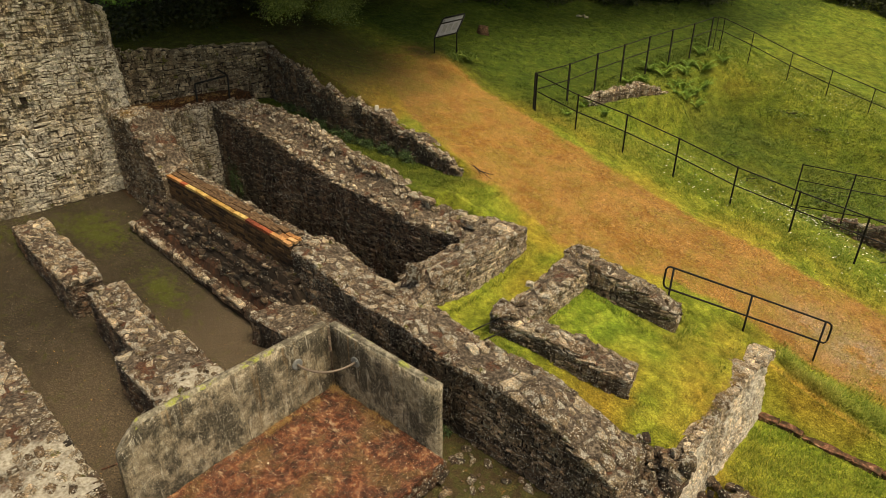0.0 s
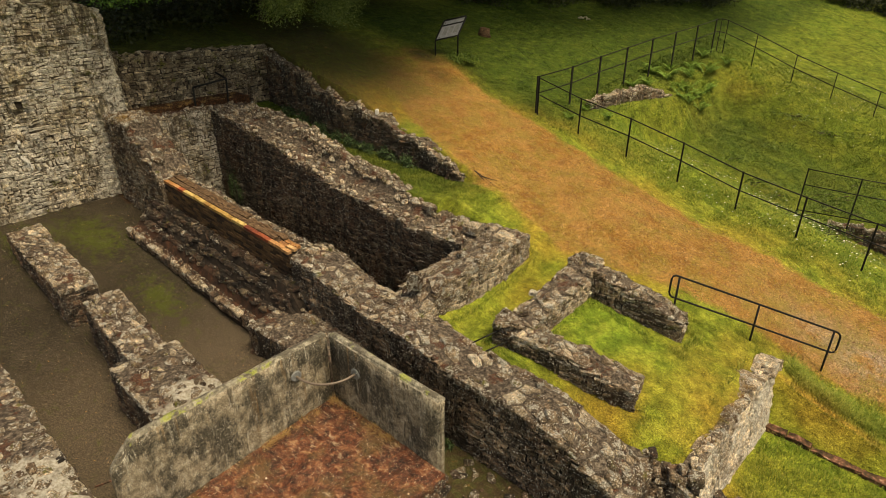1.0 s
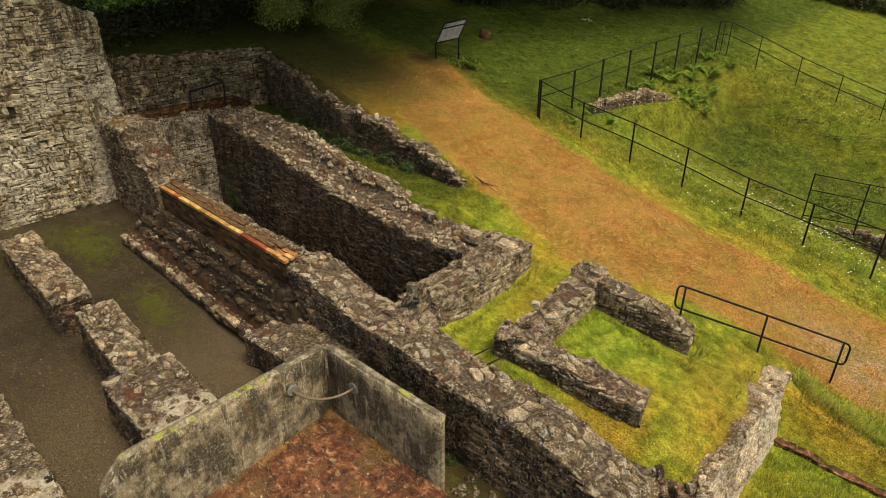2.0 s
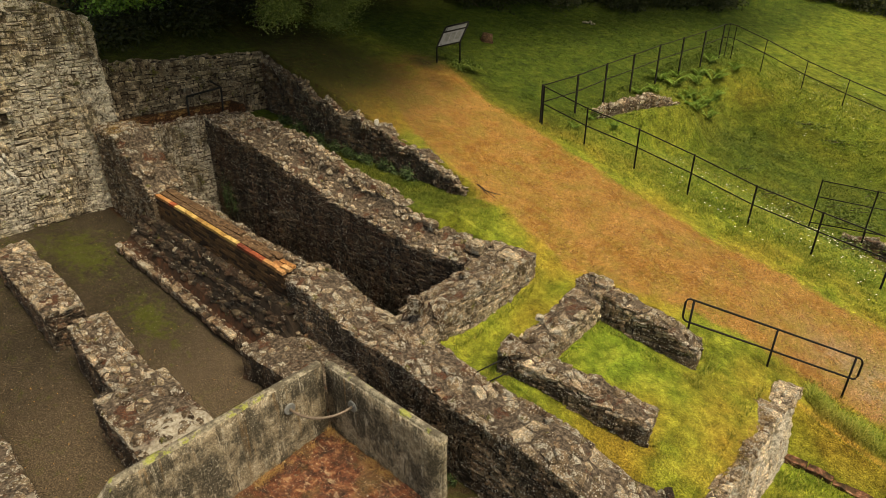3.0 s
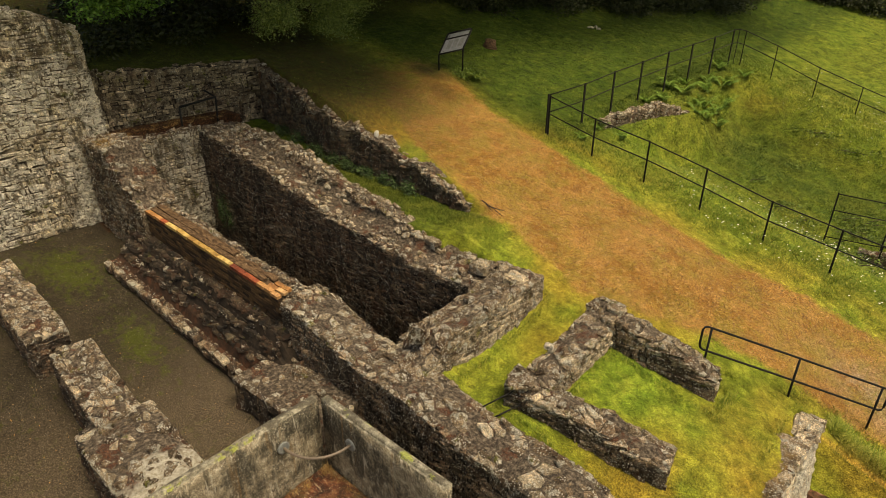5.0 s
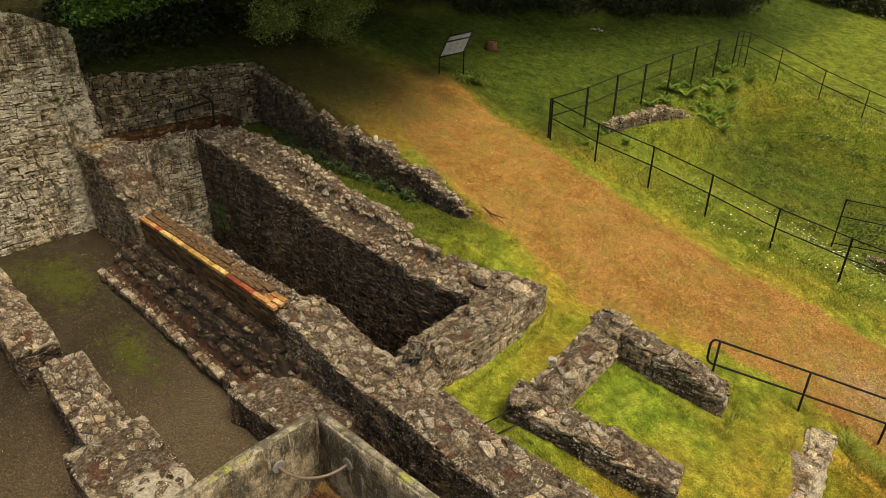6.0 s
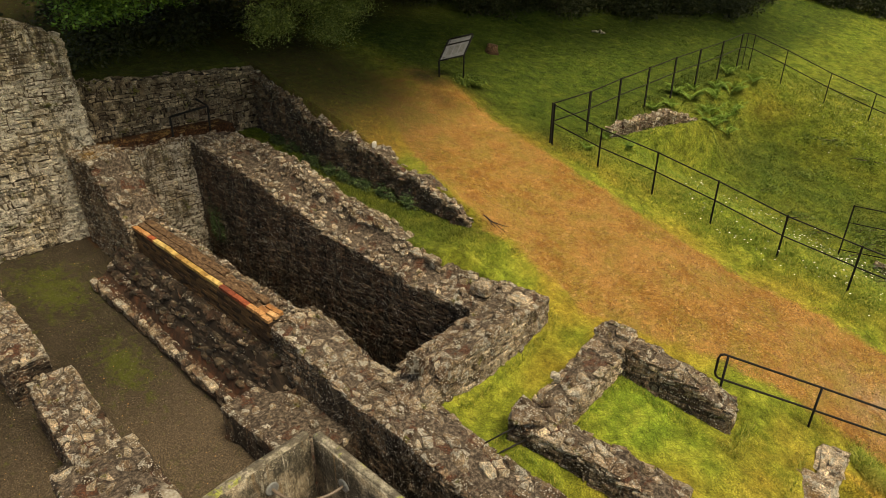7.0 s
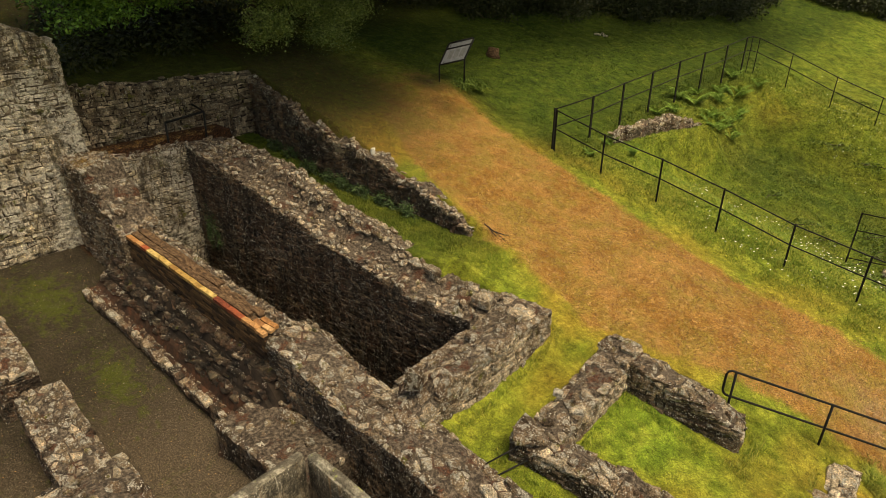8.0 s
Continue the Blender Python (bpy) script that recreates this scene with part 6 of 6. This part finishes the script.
for k, (x, y, s) in enumerate(((-0.9, 17.0, 0.75), (-0.6, 17.7, 0.85), (-0.6, 18.6, 0.9), (-0.6, 19.6, 0.75), (-2.0, 15.6, 0.6), (-1.7, 16.4, 0.65), (-0.3, 18.2, 0.7), (-0.9, 20.4, 0.7), (-1.3, 12.6, 0.6), (-1.96, 12.4, 0.55), (-1.95, 11.3, 0.45), (-2.1, 17.6, 0.75), (-1.55, 17.6, 0.85), (-1.1, 18.8, 0.9), (-1.0, 20.0, 0.9), (-0.85, 17.8, 0.9), (-1.3, 19.4, 0.8), (-1.6, 21.2, 0.75), (-0.7, 21.5, 0.7), (-0.6, 16.9, 0.75), (-1.8, 18.4, 0.6))):
    fern((x, y, hill_at(x, y)), 0.78 * s, 200 + k)

# low broken wall in the hollow
rubble_wall("hollow_wall", "low broken stone wall in the grassy hollow", (-1.9, 12.6), (-0.75, 16.6), 0.35, piecewise([(0, 2.66), (0.5, 2.82), (2.4, 2.84), (3.4, 2.72), (4.1, 2.35)]), flat(1.2), "sab", STONE_MID, STONE_TOP, EARTH, 51, single=160, focus=(0, 14, 2), fill=0.75, ragged=0.14)
rubble_wall("shaft_lining", "dark stone edge of the fenced shaft", (5.15, 15.3), (7.4, 15.7), 0.3, piecewise([(0, -0.42), (2.3, -0.44)]), flat(-1.3), "s", STONE_DARK, STONE_TOP, EARTH, 52, single=60, focus=(5, 14, 0))


# ---- grass ----
def blades(name, label, count, box_xy, keep, tall, seed, wide=0.006, lean=0.5):
    """Grass blades scattered over a plan box where keep() allows, as one mesh."""
    g = np.random.default_rng(seed)
    x, y = g.uniform(box_xy[0], box_xy[1], count), g.uniform(box_xy[2], box_xy[3], count)
    ok = g.random(count) < keep(x, y)
    x, y = x[ok], y[ok]
    n = len(x)
    z = ground_height(x, y)
    clump = 0.6 + 0.8 * (0.5 + 0.5 * np.sin(x * 3.7 + 1.7 * np.sin(y * 2.9)) * np.sin(y * 4.1 + 1.3 * np.sin(x * 3.1)))
    h = tall * g.uniform(0.4, 1.2, n) * clump
    a = g.uniform(0, 6.283, n)
    w = wide * g.uniform(0.7, 1.4, n) * (1 + 0.0 * h)
    dx, dy = np.cos(a), np.sin(a)
    tilt = a + 1.57 + g.normal(0, 0.5, n)
    ox, oy = np.cos(tilt) * h * lean * g.uniform(0.2, 1.4, n), np.sin(tilt) * h * lean * g.uniform(0.2, 1.4, n)
    base = np.stack([x, y, z - 0.01], 1)
    side = np.stack([dx * w, dy * w, 0 * w], 1)
    mid = base + np.stack([ox * 0.35, oy * 0.35, h * 0.6], 1)
    tip = base + np.stack([ox, oy, h], 1)
    verts = np.stack([base - side, base + side, mid + side * 0.7, mid - side * 0.7, tip], 1).reshape(-1, 3)
    k = np.arange(n)[:, None] * 5
    faces = (k + np.array([0, 1, 2, 3])).tolist() + (k + np.array([3, 2, 4])).tolist()
    me = mesh_of(name, verts.tolist(), faces, BLADES)
    me.attributes.new("dry", "FLOAT", "POINT").data.foreach_set("value", np.repeat(dry_mask(x, y), 5).astype(np.float32))
    me.attributes.new("lush_shade", "FLOAT", "POINT").data.foreach_set("value", np.repeat(lush_shade_mask(x, y), 5).astype(np.float32))
    ob = new(name, me)
    return tagged(ob, label, "grass", kind="stuff")


def turf(x, y):
    """How much grass grows at a place."""
    k = (1.0 - 0.93 * path_mask(x, y)) * (1.0 - 0.85 * mould_and_shade(x, y))
    yard_or_pit = ((y < 1.3) & (x < 5.7)) | ((x > -10.5) & (x < 1.0) & (y < 5.05) & (y > 1)) | ((x < -9.5) & (y < 6))
    k = np.where(yard_or_pit, 0.0, k)
    k = np.where((x > lawn_edge(y) - 0.03) & (x < lawn_edge(y) + 0.4) & (y < 6.6), 0.0, k)
    return k


blades("grass", "short mossy lawn grass inside the low walls", 170000, (1.0, 6.2, 1.8, 7.4), turf, 0.018, 301, 0.004)
blades("grass", "rough grass below the retaining wall", 42000, (6.1, 10.5, 2.6, 9.5), turf, 0.09, 302, 0.005, 0.8)
blades("grass", "lush, shade-toned grass in the narrow alley", 26000, (-10.2, -0.5, 4.9, 6.0), turf, 0.06, 303, 0.005)
blades("grass", "lawn grass along the path edge", 120000, (-9.0, 10.0, 6.0, 12.0), turf, 0.028, 304, 0.006)
blades("grass", "long unmown grass in the fenced hollow", 150000, (-2.6, 12.0, 11.2, 24.0), turf, 0.06, 305, 0.010, 1.5)
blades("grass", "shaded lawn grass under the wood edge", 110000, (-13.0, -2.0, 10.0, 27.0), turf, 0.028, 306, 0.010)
blades("grass", "tall fresh green grass beside the retaining wall", 26000, (6.2, 10.0, 6.1, 7.6), lambda x, y: turf(x, y) * np.clip(1.2 - np.abs(y - 6.75 - 0.06 * (x - 6.2)) / 0.35, 0, 1), 0.2, 309, 0.005, 1.1)
blades("grass", "rough grass at the fence foot", 26000, (-2.8, 9.0, 10.3, 12.2), turf, 0.065, 307, 0.006, 0.9)
blades("grass", "rough sunlit field grass beyond the fence", 40000, (-3.0, 16.0, 22.0, 42.0), turf, 0.03, 308, 0.012, 1.8)

def wall_foot(x, y):
    """Longer grass in narrow bands along the feet of the lawn walls."""
    def band(x0, x1, y0, y1, wide):
        d = np.maximum(np.maximum(x0 - x, x - x1), np.maximum(y0 - y, y - y1))
        return np.clip(1 - np.maximum(d, 0) / wide, 0, 1) * (d > -0.02)
    k = band(1.9, 4.8, 2.25, 2.95, 0.18) + band(2.0, 2.65, 2.7, 5.3, 0.16) + band(2.6, 4.6, 4.8, 5.55, 0.2) + band(0.0, 1.0, 1.8, 5.15, 0.15) + band(-2.4, 5.4, 0.9, 1.88, 0.12) + band(5.75, 6.2, 2.0, 6.5, 0.3)
    return np.clip(k, 0, 1) * turf(x, y)


blades("grass", "longer green grass along the wall feet", 60000, (0.6, 5.6, 1.7, 6.2), wall_foot, 0.09, 310, 0.005, 0.9)

# white daisies
g = np.random.default_rng(5)
dx = np.concatenate([g.normal(4.9, 1.3, 55), g.uniform(0.5, 9, 120), g.normal(4.0, 2.0, 170), g.uniform(1, 8, 60)])
dy = np.concatenate([g.normal(14.0, 0.8, 55), g.uniform(11.8, 15, 120), g.normal(22.3, 1.3, 170), g.uniform(10.6, 11.6, 60)])
dz = ground_height(dx, dy) + g.uniform(0.1, 0.25, len(dx))
verts, faces = [], []
for x, y, z in zip(dx, dy, dz):
    n0, s = len(verts), random.uniform(0.012, 0.024)
    verts += [(x + s * math.cos(k * 1.0472), y + s * math.sin(k * 1.0472), z + 0.004 * (k % 2)) for k in range(6)] + [(x, y, z + 0.008)]
    faces += [(n0 + k, n0 + (k + 1) % 6, n0 + 6) for k in range(6)]
tagged(new("daisies", mesh_of("daisies", verts, faces, WHITE)), "white daisies scattered in the long grass", "flowers", kind="stuff")

# fallen leaves and pebbles on path, yard and wall tops
def litter(name, label, count, area, keep, size, stops, seed):
    g = np.random.default_rng(seed)
    x, y = g.uniform(area[0], area[1], count), g.uniform(area[2], area[3], count)
    ok = g.random(count) < keep(x, y)
    x, y = x[ok], y[ok]
    c = np.stack([x, y, ground_height(x, y) + 0.008], 1)
    n = len(x)
    a, s = g.uniform(0, 6.283, n), size * g.uniform(0.5, 1.4, n)
    u = np.stack([np.cos(a), np.sin(a), g.normal(0, 0.3, n)], 1) * s[:, None]
    v = np.stack([-np.sin(a), np.cos(a), g.normal(0, 0.3, n)], 1) * s[:, None] * 0.55
    verts = np.stack([c - u, c - v, c + u, c + v + np.array([0, 0, 0.006])], 1).reshape(-1, 3)
    faces = np.arange(4 * n).reshape(-1, 4)
    mat = leaf_material(name + "_colour", stops)
    return tagged(new(name, mesh_of(name, verts.tolist(), faces.tolist(), mat)), label, "leaf litter", kind="stuff")


litter("path_litter", "dry needles and moss tufts on the path", 60000, (-9, 10, 5.6, 11.5), lambda x, y: np.where((x < 1.1) & (y < 5.3), 0.0, path_mask(x, y) * (1.0 - mould_and_shade(x, y))), 0.017, ((0.0, (0.11, 0.052, 0.017)), (0.5, (0.19, 0.096, 0.028)), (0.9, (0.23, 0.135, 0.04)), (1.0, (0.40, 0.30, 0.13))), 401)
litter("yard_litter", "pale gravel chips and fallen leaves in the yard", 16000, (-10, 0.2, -6, 0.2), lambda x, y: 0 * x + 1.0, 0.012, ((0.0, (0.03, 0.024, 0.017)), (0.6, (0.09, 0.073, 0.052)), (0.93, (0.24, 0.20, 0.14)), (1.0, (0.50, 0.26, 0.06))), 402)

weeds = random.Random(66)
for k in range(22):
    x, y, s = weeds.uniform(1.0, 8.5), weeds.uniform(13.0, 21.5), weeds.uniform(0.5, 1.0)
    shrub("low green weed tuft in the long grass", (x, y, hill_at(x, y)), (s, s, 0.07), WEED, 0.04, 420, 170 + k, "weeds", "hollow weeds", 30)


# straw-coloured grass in the joint between panels and floor
def tufts(name, label, spots, tall, seed):
    g = np.random.default_rng(seed)
    verts, faces = [], []
    for x, y, z in spots:
        for k in range(26):
            a, h = g.uniform(0, 6.283), tall * g.uniform(0.5, 1.2)
            bx, by = x + g.normal(0, 0.035), y + g.normal(0, 0.035)
            dx, dy = math.cos(a), math.sin(a)
            n0 = len(verts)
            verts += [(bx - dy * 0.003, by + dx * 0.003, z), (bx + dy * 0.003, by - dx * 0.003, z), (bx + dx * h * 0.8, by + dy * h * 0.8, z + h * 0.55)]
            faces.append((n0, n0 + 1, n0 + 2))
    mat = leaf_material(name + "_straw", ((0.0, (0.12, 0.06, 0.018)), (0.6, (0.28, 0.16, 0.05)), (1.0, (0.42, 0.30, 0.11))))
    return tagged(new(name, mesh_of(name, verts, faces, mat)), label, "grass", kind="stuff")


g = np.random.default_rng(9)
tufts("dry_grass", "dry straw grass along the concrete panel foot", [(0.1 + g.uniform(0, 0.08), -y, -0.42 - 0.05 * y) for y in g.uniform(0.05, 1.6, 26)] + [(x, -0.06 - g.uniform(0, 0.08), -0.42) for x in g.uniform(0.1, 2.0, 26)], 0.13, 10)
tufts("dead_bracken", "dead orange bracken and grass on the wall stub", [(x, y, 3.17) for x, y in zip(g.uniform(-9.85, -8.9, 60), g.uniform(0.55, 1.35, 60))] + [(x, y, 3.07) for x, y in zip(g.uniform(-10.3, -9.75, 50), g.uniform(1.3, 4.6, 50))], 0.14, 11)
gm2 = np.random.default_rng(14)
ys = gm2.uniform(2.4, 6.4, 70)
tufts("yellow_moss", "yellow moss and dry stalks along the wall head", [(float(lawn_edge(y)) - 0.02 + gm2.normal(0, 0.06), y, float(ground_height(np.array(5.5), np.array(y))) - 0.06) for y in ys], 0.06, 15)
